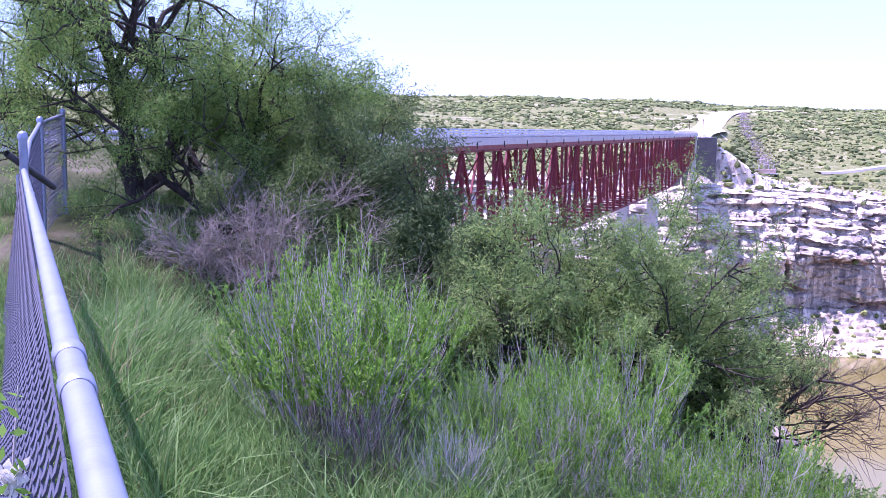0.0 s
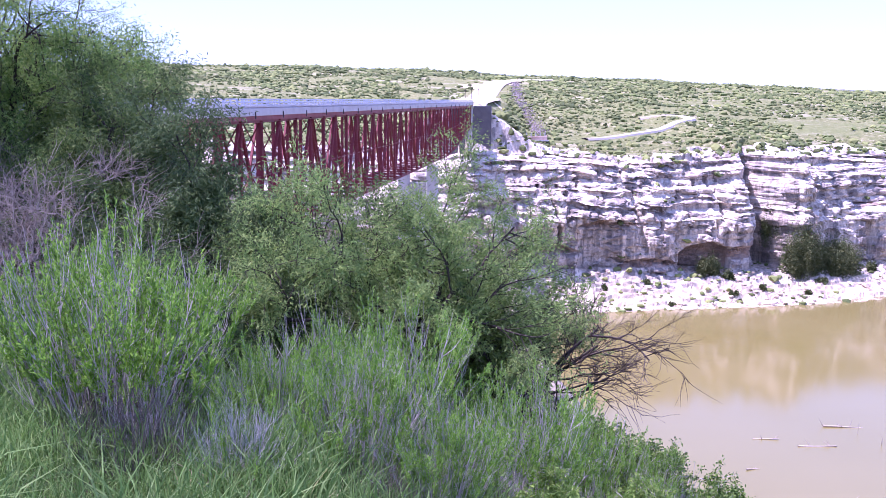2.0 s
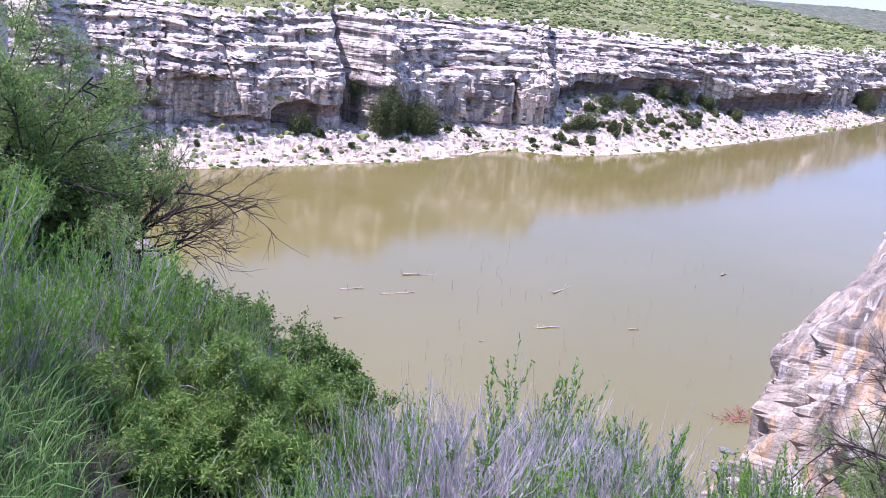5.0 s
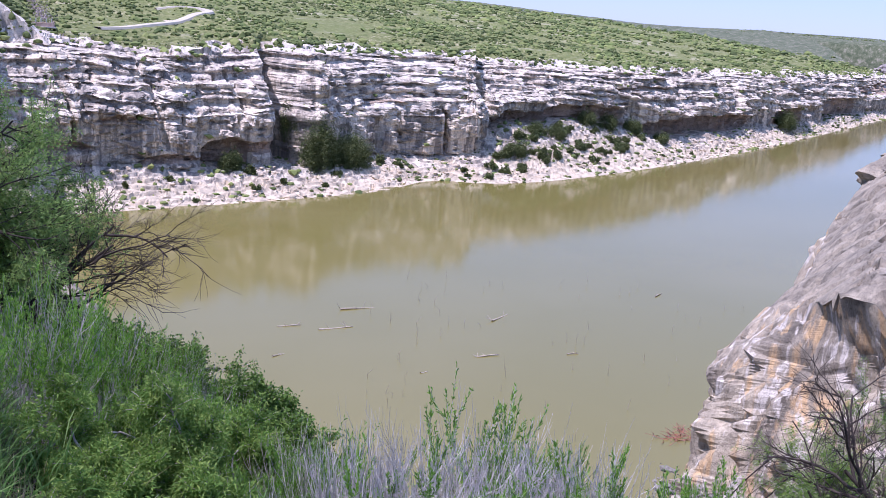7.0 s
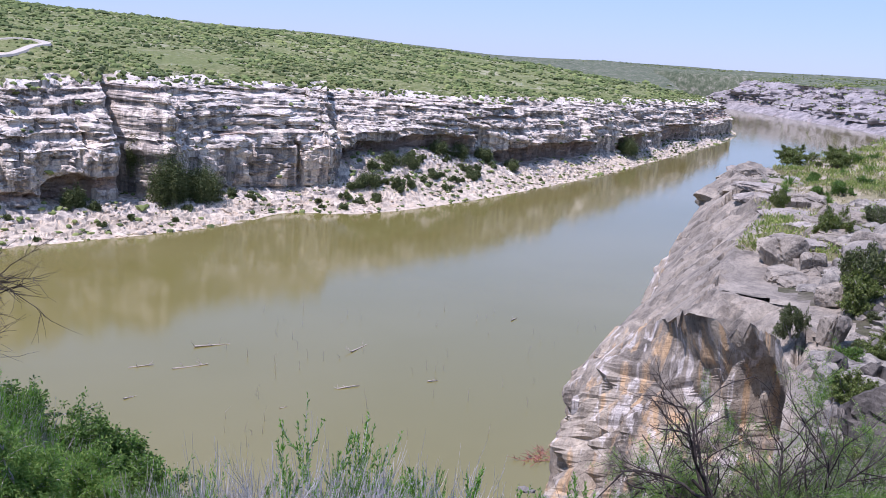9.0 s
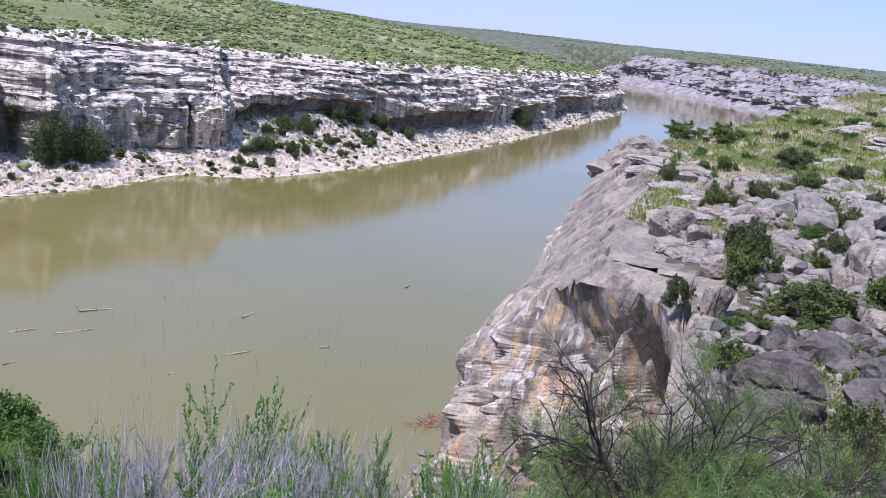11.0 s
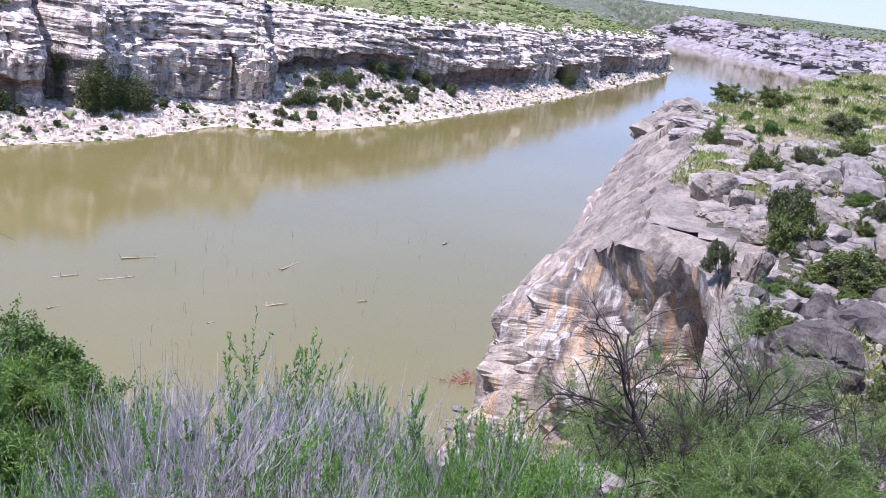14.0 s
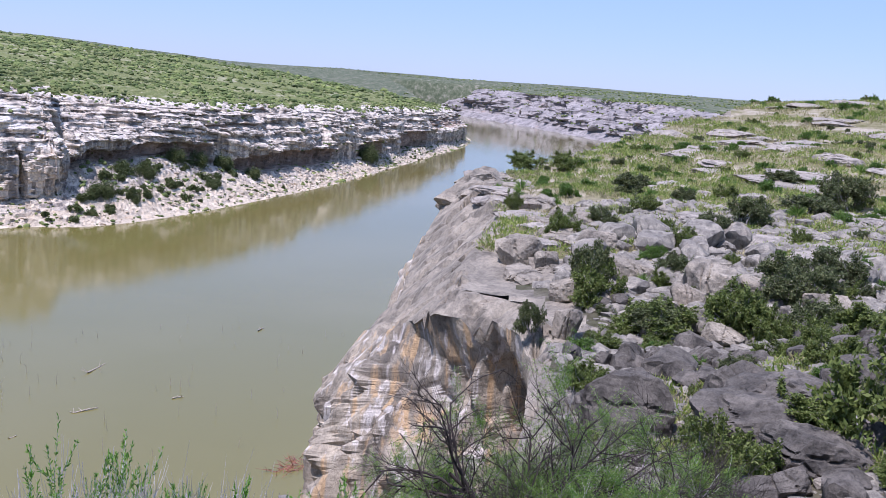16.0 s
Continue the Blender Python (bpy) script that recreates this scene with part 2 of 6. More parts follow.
def scrubland(name, scale):
    mat, n, l, b = material(name, 0.95, 0.1)
    big, small = tex_noise(n, l, scale * 0.12, 5, 0.6), tex_noise(n, l, scale, 7, 0.7)
    tone = ramp(n, l, small, [(0.34, (0.10, 0.125, 0.048)), (0.50, (0.175, 0.19, 0.08)), (0.61, (0.27, 0.265, 0.135)), (0.71, (0.52, 0.465, 0.36))])
    tone = mix(n, l, ramp(n, l, big, [(0.42, (0, 0, 0)), (0.62, (0.6, 0.6, 0.6))]), tone, (0.155, 0.185, 0.07))
    # pale edges of the rock beds that run round the hill
    beds = tex_noise(n, l, scale * 0.5, 4, 0.6, (0.12, 0.12, 2.2))
    tone = mix(n, l, ramp(n, l, beds, [(0.56, (0, 0, 0)), (0.66, (0.55, 0.55, 0.55))]), tone, (0.46, 0.42, 0.31))
    l.new(tone, b.inputs["Base Color"])
    bump(n, l, b, small, 0.7, 0.6 / scale)
    return mat


far_scrub = scrubland("far_scrub", 0.35)


def distant_plain():
    mat, n, l, b = material("distant_scrub", 0.95, 0.1)
    speck = tex_noise(n, l, 0.09, 8, 0.75)
    l.new(ramp(n, l, speck, [(0.4, (0.07, 0.092, 0.055)), (0.52, (0.125, 0.14, 0.09)), (0.64, (0.27, 0.255, 0.205))]), b.inputs["Base Color"])
    return mat


distant_scrub = distant_plain()


def soil():
    mat, n, l, b = material("slope_soil", 0.95, 0.1)
    a, c = tex_noise(n, l, 0.7, 6, 0.6), tex_noise(n, l, 9.0, 7, 0.7)
    tone = ramp(n, l, a, [(0.35, (0.045, 0.06, 0.022)), (0.55, (0.085, 0.092, 0.042)), (0.75, (0.22, 0.19, 0.14))])
    tone = mix(n, l, 0.6, tone, ramp(n, l, c, [(0.3, (0.4, 0.4, 0.4)), (0.7, (1, 1, 1))]), "MULTIPLY")
    l.new(tone, b.inputs["Base Color"])
    bump(n, l, b, c, 0.8, 0.05)
    return mat


near_soil = soil()


def stony():
    mat, n, l, b = material("stony_soil", 0.95, 0.1)
    a, c = tex_noise(n, l, 0.12, 6, 0.65), tex_noise(n, l, 3.0, 8, 0.7)
    tone = ramp(n, l, a, [(0.38, (0.07, 0.08, 0.035)), (0.5, (0.15, 0.135, 0.095)), (0.64, (0.31, 0.28, 0.23))])
    tone = mix(n, l, 0.8, tone, ramp(n, l, c, [(0.3, (0.35, 0.35, 0.33)), (0.7, (1.1, 1.1, 1.1))]), "MULTIPLY")
    l.new(tone, b.inputs["Base Color"])
    bump(n, l, b, c, 0.9, 0.15)
    return mat


stony_soil = stony()


def herb_soil():
    mat, n, l, b = material("herb_soil", 0.95, 0.1)
    a, c = tex_noise(n, l, 0.16, 6, 0.65), tex_noise(n, l, 2.2, 8, 0.7)
    tone = ramp(n, l, a, [(0.36, (0.17, 0.165, 0.075)), (0.48, (0.31, 0.275, 0.17)), (0.60, (0.48, 0.415, 0.33))])
    tone = mix(n, l, 0.7, tone, ramp(n, l, c, [(0.3, (0.4, 0.4, 0.36)), (0.7, (1.1, 1.1, 1.1))]), "MULTIPLY")
    l.new(tone, b.inputs["Base Color"])
    bump(n, l, b, c, 0.9, 0.15)
    return mat


plateau_soil = herb_soil()


def muddy_water():
    mat, n, l, b = material("muddy_water", 0.06, 0.5)
    b.inputs["IOR"].default_value = 1.42
    silt = tex_noise(n, l, 0.006, 4, 0.55)
    l.new(ramp(n, l, silt, [(0.35, (0.174, 0.152, 0.045)), (0.65, (0.21, 0.182, 0.07))]), b.inputs["Base Color"])
    waves = tex_noise(n, l, 0.9, 4, 0.6, (1, 1.6, 1))
    bump(n, l, b, waves, 0.12, 0.10)
    return mat


river_water = muddy_water()

# ---- the land ----


def smooth_line(points, step):
    """A smooth line through the given places, with a place about every step metres."""
    p = np.asarray(points, float)
    p = np.concatenate([[2 * p[0] - p[1]], p, [2 * p[-1] - p[-2]]])
    out = []
    for k in range(1, len(p) - 2):
        n = max(2, int(np.linalg.norm(p[k + 1] - p[k]) / step))
        t = (np.arange(n) / n)[:, None]
        out.append(0.5 * (2 * p[k] + (p[k + 1] - p[k - 1]) * t + (2 * p[k - 1] - 5 * p[k] + 4 * p[k + 1] - p[k + 2]) * t ** 2 + (3 * p[k] - 3 * p[k + 1] + p[k + 2] - p[k - 1]) * t ** 3))
    out.append(p[-2][None])
    return np.concatenate(out)


def left_normals(line):
    t = np.gradient(line[:, :2], axis=0)
    t /= np.linalg.norm(t, axis=1, keepdims=True)
    return np.stack([-t[:, 1], t[:, 0]], 1)


# The river.
water = part("water", mesh_from("water", [(-3000, -300, WATER), (4500, -300, WATER), (4500, 4200, WATER), (-3000, 4200, WATER)], np.array([[0, 1, 2, 3]]), river_water))
tagged(water, "still muddy olive-tan river water reflecting cliffs and sky", "water", kind="structure")

BRIDGE_FOOT, BRIDGE_BEARING = Vector((101.0, 409.0)), radians(20.0)
BRIDGE_WAY = Vector((math.sin(BRIDGE_BEARING), math.cos(BRIDGE_BEARING)))
DECK_Z = -1.15


# recesses of the far wall: bearing, half width in degrees, lower and upper level, depth in metres
FAR_CAVES = [(27.7, 1.15, -72.0, -57.0, 9.0), (53.8, 2.3, -71.0, -57.0, 11.0), (60.3, 0.75, -74.0, -54.0, 9.0), (57.7, 0.5, -70.0, -56.0, 6.0), (45.2, 1.9, -60.0, -49.5, 9.0), (48.4, 1.7, -58.0, -47.0, 6.0),
             (22.6, 2.2, -51.0, -47.5, 3.5), (24.6, 1.6, -68.0, -62.5, 3.0), (30.2, 1.2, -66.0, -58.0, 3.0), (51.6, 1.5, -42.0, -38.0, 4.0), (36.6, 1.3, -47.0, -43.5, 3.5), (62.6, 1.0, -58.0, -46.0, 6.0), (18.5, 2.0, -62.0, -56.0, 4.0)]
# open upright cracks: bearing, half width, lower and upper level, depth
FAR_CRACKS = [(39.9, 0.16, -70.0, -44.0, 6.0), (43.1, 0.35, -50.0, -30.0, 7.0), (37.2, 0.12, -66.0, -48.0, 4.0), (35.9, 0.14, -68.0, -50.0, 4.5), (50.6, 0.2, -56.0, -34.0, 5.0), (55.9, 0.22, -60.0, -36.0, 6.0), (47.1, 0.18, -48.0, -32.0, 5.0),
              (58.9, 0.25, -66.0, -40.0, 7.0), (28.9, 0.16, -52.0, -30.0, 5.0), (24.2, 0.14, -60.0, -34.0, 4.0), (19.6, 0.16, -60.0, -32.0, 5.0), (41.3, 0.14, -46.0, -30.0, 4.0)]


def soft_step(v):
    v = np.clip(v, 0, 1)
    return v * v * (3 - 2 * v)


def bed_blocks(run, level, wide, seed):
    """Blocks side by side along one bed: how far each stands out, 0 to 1, and the closeness to the joint between two."""
    q = np.stack([run / (3.0 * wide), np.full(len(run), seed * 5.3), level / 60.0], 1)
    u = run / wide + 0.9 * vnoise(q) + 0.37 * seed
    j = np.floor(u).astype(np.int64)
    f = u - j
    edge = np.minimum(f, 1 - f) * wide
    return 0.5 + 0.5 * lattice(j, np.full(len(j), seed), np.full(len(j), 7)), np.clip(1 - edge / 0.9, 0, 1), 1 - np.abs(2 * f - 1) ** 3


def far_bank():
    shore = [(-700, 520), (-420, 440), (-200, 392), (-60, 366), (60, 350), (120, 345), (200, 342), (252, 344), (292, 357), (318, 341), (364, 338), (448, 350),
             (573, 376), (706, 412), (890, 465), (1047, 512), (1200, 585), (1330, 700), (1420, 850), (1480, 1100)]
    line = np.concatenate([smooth_line(shore[:5], 5.0)[:-1], smooth_line(shore[4:14], 0.75)[:-1], smooth_line(shore[13:], 2.0)])
    side = left_normals(line)
    # keep the inland side smooth where the shore wiggles
    soft = side.copy()
    for _ in range(60):
        soft[1:-1] = 0.25 * soft[:-2] + 0.5 * soft[1:-1] + 0.25 * soft[2:]
    soft /= np.linalg.norm(soft, axis=1, keepdims=True)
    x = line[:, 0]
    n = len(line)
    run = np.concatenate([[0], np.cumsum(np.linalg.norm(np.diff(line, axis=0), axis=1))])
    wob = lambda s, k: fbm(np.stack([run / s, np.full(n, k * 7.7), np.zeros(n)], 1), 3)
    inner = line + 30 * soft
    bear = np.degrees(np.arctan2(inner[:, 0], inner[:, 1]))
    foot = np.interp(bear, [5, 18, 34, 39, 42, 44, 49, 51, 54, 58, 62, 66], [26, 28, 26, 26, 34, 42, 42, 34, 24, 18, 12, 9]) + 3 * wob(45, 1)
    face = np.interp(x, [0, 300, 600, 1300], [22, 21, 18, 12]) + 4 * wob(50, 2)
    base_z = np.interp(bear, [5, 18, 34, 41, 43, 44.5, 48.5, 50.5, 52, 56, 60, 65], [-63, -66, -69, -68.5, -61, -56, -55, -60, -68, -69.5, -71, -74]) + 1.2 * wob(25, 3)
    rim_z = np.interp(x, [0, 120, 200, 300, 450, 600, 900, 1300, 1500], [-19, -23, -24, -22, -28, -32, -38, -44, -50]) + 1.6 * wob(60, 4)
    turn = np.radians(np.interp(x, [-700, 0, 300, 700, 1050, 1400], [-14, -10, 8, 34, 48, 60]))
    inland = np.stack([np.sin(turn), np.cos(turn)], 1)
    crest = line + 70 * soft + 760 * inland
    # the hill's crest sinks from the bridge towards the bend
    rise = np.interp(np.degrees(np.arctan2(crest[:, 0], crest[:, 1])), [-5, 5, 12, 18, 24, 30, 37, 42, 51, 58, 62, 70], [1.72, 1.75, 1.48, 1.2, 1.05, 0.78, 0.5, 0.36, -0.16, -0.2, -0.3, -1.2])
    crest_z = np.hypot(crest[:, 0], crest[:, 1]) * np.tan(np.radians(rise))
    stops = [("bed", k) for k in (-1.0, -0.5)]
    stops += [("talus", k) for k in np.linspace(0, 1, 40)[:-1]]
    stops += [("cliff", k) for k in np.linspace(0, 1, 116)[:-1]]
    stops += [("shelf", k) for k in np.linspace(0, 1, 34)[:-1]]
    stops += [("hill", k) for k in np.linspace(0, 1, 40) ** 1.5]
    stops += [("beyond", k) for k in (0.1, 0.3, 0.6, 1.0)]
    # the beds of the upper wall: where each begins, as a share of the wall's height
    starts = [0.38, 0.50, 0.59, 0.69, 0.77, 0.86, 0.92, 0.965]
    rows, beds = [], []
    back = foot + face
    for kind, k in stops:
        w, bed = 0 * x, np.full(n, -1.0)
        if kind == "bed":
            d, z = 40 * k + 0 * x, WATER + 8 * k + 0 * x
        elif kind == "talus":
            d, z = foot * k, WATER + (base_z - WATER) * (0.30 * k + 0.70 * k ** 1.6)
        elif kind == "cliff":
            z = base_z + (rim_z - base_z) * k
            low = 1 - soft_step((k - 0.36) / 0.1)
            # the lower wall: tall scalloped pillars, hollowed towards the foot
            pillar = np.abs(fbm(np.stack([run / 17, np.full(n, 3.3), z / 150], 1), 2))
            rib = np.abs(fbm(np.stack([run / 6.5, np.full(n, 9.1), z / 90], 1), 2))
            d = foot + 0.10 * face * min(k, 0.45) + low * (3.4 * (0.4 - np.clip(pillar, 0, 0.8)) * -1 + 1.1 * rib) + 1.6 * low * max(0.0, 1 - k / 0.22)
            step_sum = np.zeros(n)
            bed = np.zeros(n)
            for i, start in enumerate(starts):
                at = start + 0.05 * fbm(np.stack([run / 38, np.full(n, i * 3.9), np.zeros(n)], 1), 2)
                nxt = (starts + [1.02])[i + 1]
                tread = np.clip(1.0 + 1.9 * vnoise(np.stack([run / 26, np.full(n, i * 2.7 + 1), np.zeros(n)], 1)), 0.06, 3.0)
                rise_up = soft_step((k - at) / (0.02 + 0.045 * np.clip(vnoise(np.stack([run / 15, np.full(n, i * 4.1), np.zeros(n)], 1)), 0, 1)))
                step_sum += tread * rise_up
                v = (k - at) / (nxt - start)
                inside = (v >= 0) & (v < 1.0)
                stand, joint, round_ = bed_blocks(run, z, 7.0 + 9.0 * ((i * 7) % 5) / 4, i + 1)
                push = (3.0 * stand + 1.0 * round_ - 1.8 * joint) * np.clip(1 - np.abs(2 * v - 0.8) ** 2.5, 0, 1)
                d = d - np.where(inside, push, 0)
                bed = np.where(inside, 1 + np.clip(v, 0, 0.99), bed)
            d = d + face * 1.2 * step_sum / 8.4 + 0.5 * face * max(0.0, k - 0.42)
            back = np.maximum(d, foot + face)
        elif kind == "shelf":
            d, z = back + 34 * k, rim_z + 6.5 * k ** 0.8
        elif kind == "hill":
            d, w = back + 34, 760 * k + 0 * x
            z = rim_z + 6.5 + (crest_z - rim_z - 6.5) * (1 - (1 - k) ** 1.6)
        else:
            d, w, z = back + 34, 760 + 2200 * k + 0 * x, crest_z - 10 * k
        pos = line + soft * d[:, None] + inland * w[:, None]
        rows.append(np.concatenate([pos, np.broadcast_to(z, n)[:, None]], 1))
        beds.append(bed)
    g = np.stack(rows)  # rows, stations, xyz
    kinds = np.array([s[0] for s in stops])
    share = np.array([s[1] for s in stops])
    p = g.reshape(-1, 3)
    kk = np.repeat(kinds, n)
    out = np.concatenate([np.tile(soft, (len(stops), 1)), np.zeros((len(p), 1))], 1)
    # bays and buttresses, rough skin, caves and cracks
    at_bear = np.tile(bear, len(stops))
    big = fbm(p * (1 / 45, 1 / 45, 1 / 160), 3)
    rock = np.isin(kk, ["cliff", "shelf", "talus"])
    warp = np.stack([fbm(p / 9 + 3, 2), fbm(p / 9 + 40, 2), 0.5 * fbm(p / 9 + 80, 2)], 1)
    block, joint, small, slit = np.zeros(len(p)), np.ones(len(p)), np.zeros(len(p)), np.ones(len(p))
    block[rock], joint[rock] = cells((p[rock] + 2.5 * warp[rock]) / (9.0, 9.0, 3.6), 3)
    small[rock], slit[rock] = cells((p[rock] + 1.6 * warp[rock]) / (4.4, 4.4, 3.0), 8)
    crag = fbm(p / 3.6, 4, 0.6)
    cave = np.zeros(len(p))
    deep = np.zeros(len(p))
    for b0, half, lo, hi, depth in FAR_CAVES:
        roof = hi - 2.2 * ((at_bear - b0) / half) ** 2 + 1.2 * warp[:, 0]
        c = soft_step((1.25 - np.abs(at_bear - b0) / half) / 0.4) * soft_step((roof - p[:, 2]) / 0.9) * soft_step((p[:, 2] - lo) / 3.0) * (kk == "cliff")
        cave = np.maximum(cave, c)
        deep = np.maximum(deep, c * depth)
    for b0, half, lo, hi, depth in FAR_CRACKS:
        bent = at_bear + 0.25 * warp[:, 1] + 0.012 * (p[:, 2] - lo)
        c = soft_step(1.3 - np.abs(bent - b0) / half) * soft_step((hi - p[:, 2]) / 3) * soft_step((p[:, 2] - lo) / 3) * (kk == "cliff")
        deep = np.maximum(deep, c * depth)
    amount = np.select([kk == "cliff", kk == "shelf"], [1.0, 0.5], 0.0)
    fade = np.repeat(np.where(kinds == "shelf", 1 - share, 1.0), n)
    push = 5.5 * big + 1.3 * block + 0.8 * small + 0.5 * crag - 0.6 * np.clip(1 - slit / 0.12, 0, 1)
    p = p - out * (amount * fade * push)[:, None] + out * deep[:, None]
    terrace = lambda z, h: h * (np.floor(z / h) + np.clip((z / h - np.floor(z / h) - 0.7) / 0.3, 0, 1)) - z
    edge = np.repeat(np.where(kinds == "talus", np.minimum(1, share * 5), 1.0), n)
    stony = np.isin(kk, ["talus"])
    p[:, 2] += np.where(stony, edge * (0.22 * crag + 0.35 * small + 0.55 * block), 0) + np.where(kk == "cliff", 0.25 * crag, 0)
    p[:, 2] += np.where(stony, terrace(p[:, 2] - WATER + 1.0 * warp[:, 0] + 1.2 * warp[:, 1], 1.7) * 0.85 * edge, 0)
    p[:, 2] += np.where(kk == "shelf", (0.3 * crag + 0.9 * block + 0.6 * small) * np.sqrt(fade) + terrace(p[:, 2] + 1.5 * warp[:, 0] + 2.0 * warp[:, 2], 1.9) * 0.8 * fade, 0) + np.where(kk == "hill", 0.5 * crag, 0)
    roll = np.isin(kk, ["hill", "beyond"])
    p[:, 2] += np.where(roll, 2.5 * fbm(p * (1 / 130, 1 / 130, 0), 3) * np.repeat(np.where(kinds == "hill", np.minimum(1, share * 6), 1), n), 0)
    # the gully that opens beside the tall bush
    gx = np.exp(-((p[:, 0] - (228 + 0.25 * (p[:, 1] - 372))) / 7.0) ** 2) * np.isin(kk, ["cliff", "shelf"])
    p[:, 1] += gx * 30 * fade
    # the abutment's fill and the cutting of the road beyond it
    rel = p[:, :2] - np.array(BRIDGE_FOOT)
    along, across = rel @ np.array(BRIDGE_WAY), np.abs(rel @ np.array((BRIDGE_WAY[1], -BRIDGE_WAY[0])))
    fill = DECK_Z - 0.4 + np.clip(along, 0, 400) * 0.012 - 0.75 * np.maximum(0, across - 7) - 5.0 * np.maximum(0, -along + 6.6)
    p[:, 2] = np.where((along > -20) & (along < 200) & (p[:, 2] < fill) & np.isin(kk, ['shelf', 'hill']), fill + 0.4 * crag, p[:, 2])
    return p.reshape(len(stops), n, 3), kinds, cave.reshape(len(stops), n), np.stack(beds)


far_grid, far_kinds, far_hollow, far_beds = far_bank()
rows_n, cols_n = far_grid.shape[:2]
me = mesh_from("far_bank", far_grid.reshape(-1, 3), grid_faces(rows_n, cols_n), far_rock, False)
me.materials.append(far_scrub)
me.materials.append(shore_rock)
me.materials.append(distant_scrub)
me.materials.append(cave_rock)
me.materials.append(ledge_pale)
rock_row = np.isin(far_kinds, ["bed", "talus", "cliff", "shelf"])[:-1]
part_shelf = np.cumsum(far_kinds == "shelf")[:-1]
rng = np.random.default_rng(3)
green = np.repeat(~rock_row, cols_n - 1)
ragged = np.repeat(part_shelf * (far_kinds[:-1] == "shelf"), cols_n - 1) + 7 * fbm(far_grid[:-1, :-1].reshape(-1, 3) / 17, 3)
green |= ragged > 13
index = np.where(green, 1, np.where(np.repeat(np.isin(far_kinds[:-1], ["bed", "talus"]), cols_n - 1), 2, 0))
up_talus = np.repeat(np.cumsum(far_kinds == "talus")[:-1] * (far_kinds[:-1] == "talus"), cols_n - 1) + 12 * fbm(far_grid[:-1, :-1].reshape(-1, 3) * (1 / 12, 1 / 12, 1 / 3), 3)
index = np.where((index == 2) & (up_talus > 27), 0, index)
index = np.where(np.repeat(far_kinds[:-1] == 'beyond', cols_n - 1) | (np.hypot(far_grid[:-1, :-1, 0], far_grid[:-1, :-1, 1]).ravel() > 1250) & (index == 1), 3, index)
# the upper lip of each bed is pale, its face grey
lip = np.mod(far_beds[:-1, :-1].ravel(), 1.0) + 0.75 * fbm(far_grid[:-1, :-1].reshape(-1, 3) * (1 / 11, 1 / 11, 1 / 6), 4, 0.6)
index = np.where((index == 0) & (far_beds[:-1, :-1].ravel() >= 1) & ((lip > 0.82) | (lip < -0.25)), 5, index)
index = np.where((index == 0) & np.repeat(far_kinds[:-1] == "shelf", cols_n - 1) & (lip > -0.1), 5, index)
# faces inside the recesses take the darker, browner limestone
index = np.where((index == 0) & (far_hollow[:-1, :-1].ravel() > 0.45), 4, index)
# bare pale dirt about the approach road
mid = far_grid[:-1, :-1].reshape(-1, 3)
ROAD = smooth_line([(101, 409), (112, 440), (140, 520), (172, 640), (215, 760), (270, 885), (322, 960)], 6.0)
TRACK = smooth_line([(166, 436), (180, 441), (198, 452), (216, 467), (236, 483), (247, 493), (248, 502), (241, 509), (226, 512)], 3.0)


def off_line(q, line):
    out = np.full(len(q), 1e9)
    for a in range(0, len(line), 8):
        out = np.minimum(out, np.sqrt(((q[:, None, :2] - line[None, a:a + 8]) ** 2).sum(-1)).min(1))
    return out


near_road = (mid[:, 0] > 60) & (mid[:, 0] < 420) & (mid[:, 1] < 1050)
gap = np.full(len(mid), 1e9)
gap[near_road] = np.minimum(off_line(mid[near_road], ROAD) - 4, off_line(mid[near_road], TRACK) + 11)
index = np.where((index == 1) & (gap < 3 + 15 * fbm(mid * (1 / 22, 1 / 22, 0), 3)), 2, index)
me.polygons.foreach_set("material_index", index.astype(np.int32))
part("ground_far_bank", me)
tagged(bpy.data.objects["ground_far_bank"], "pale limestone canyon wall with talus shore under a green scrub hillside", "canyon wall", kind="structure")


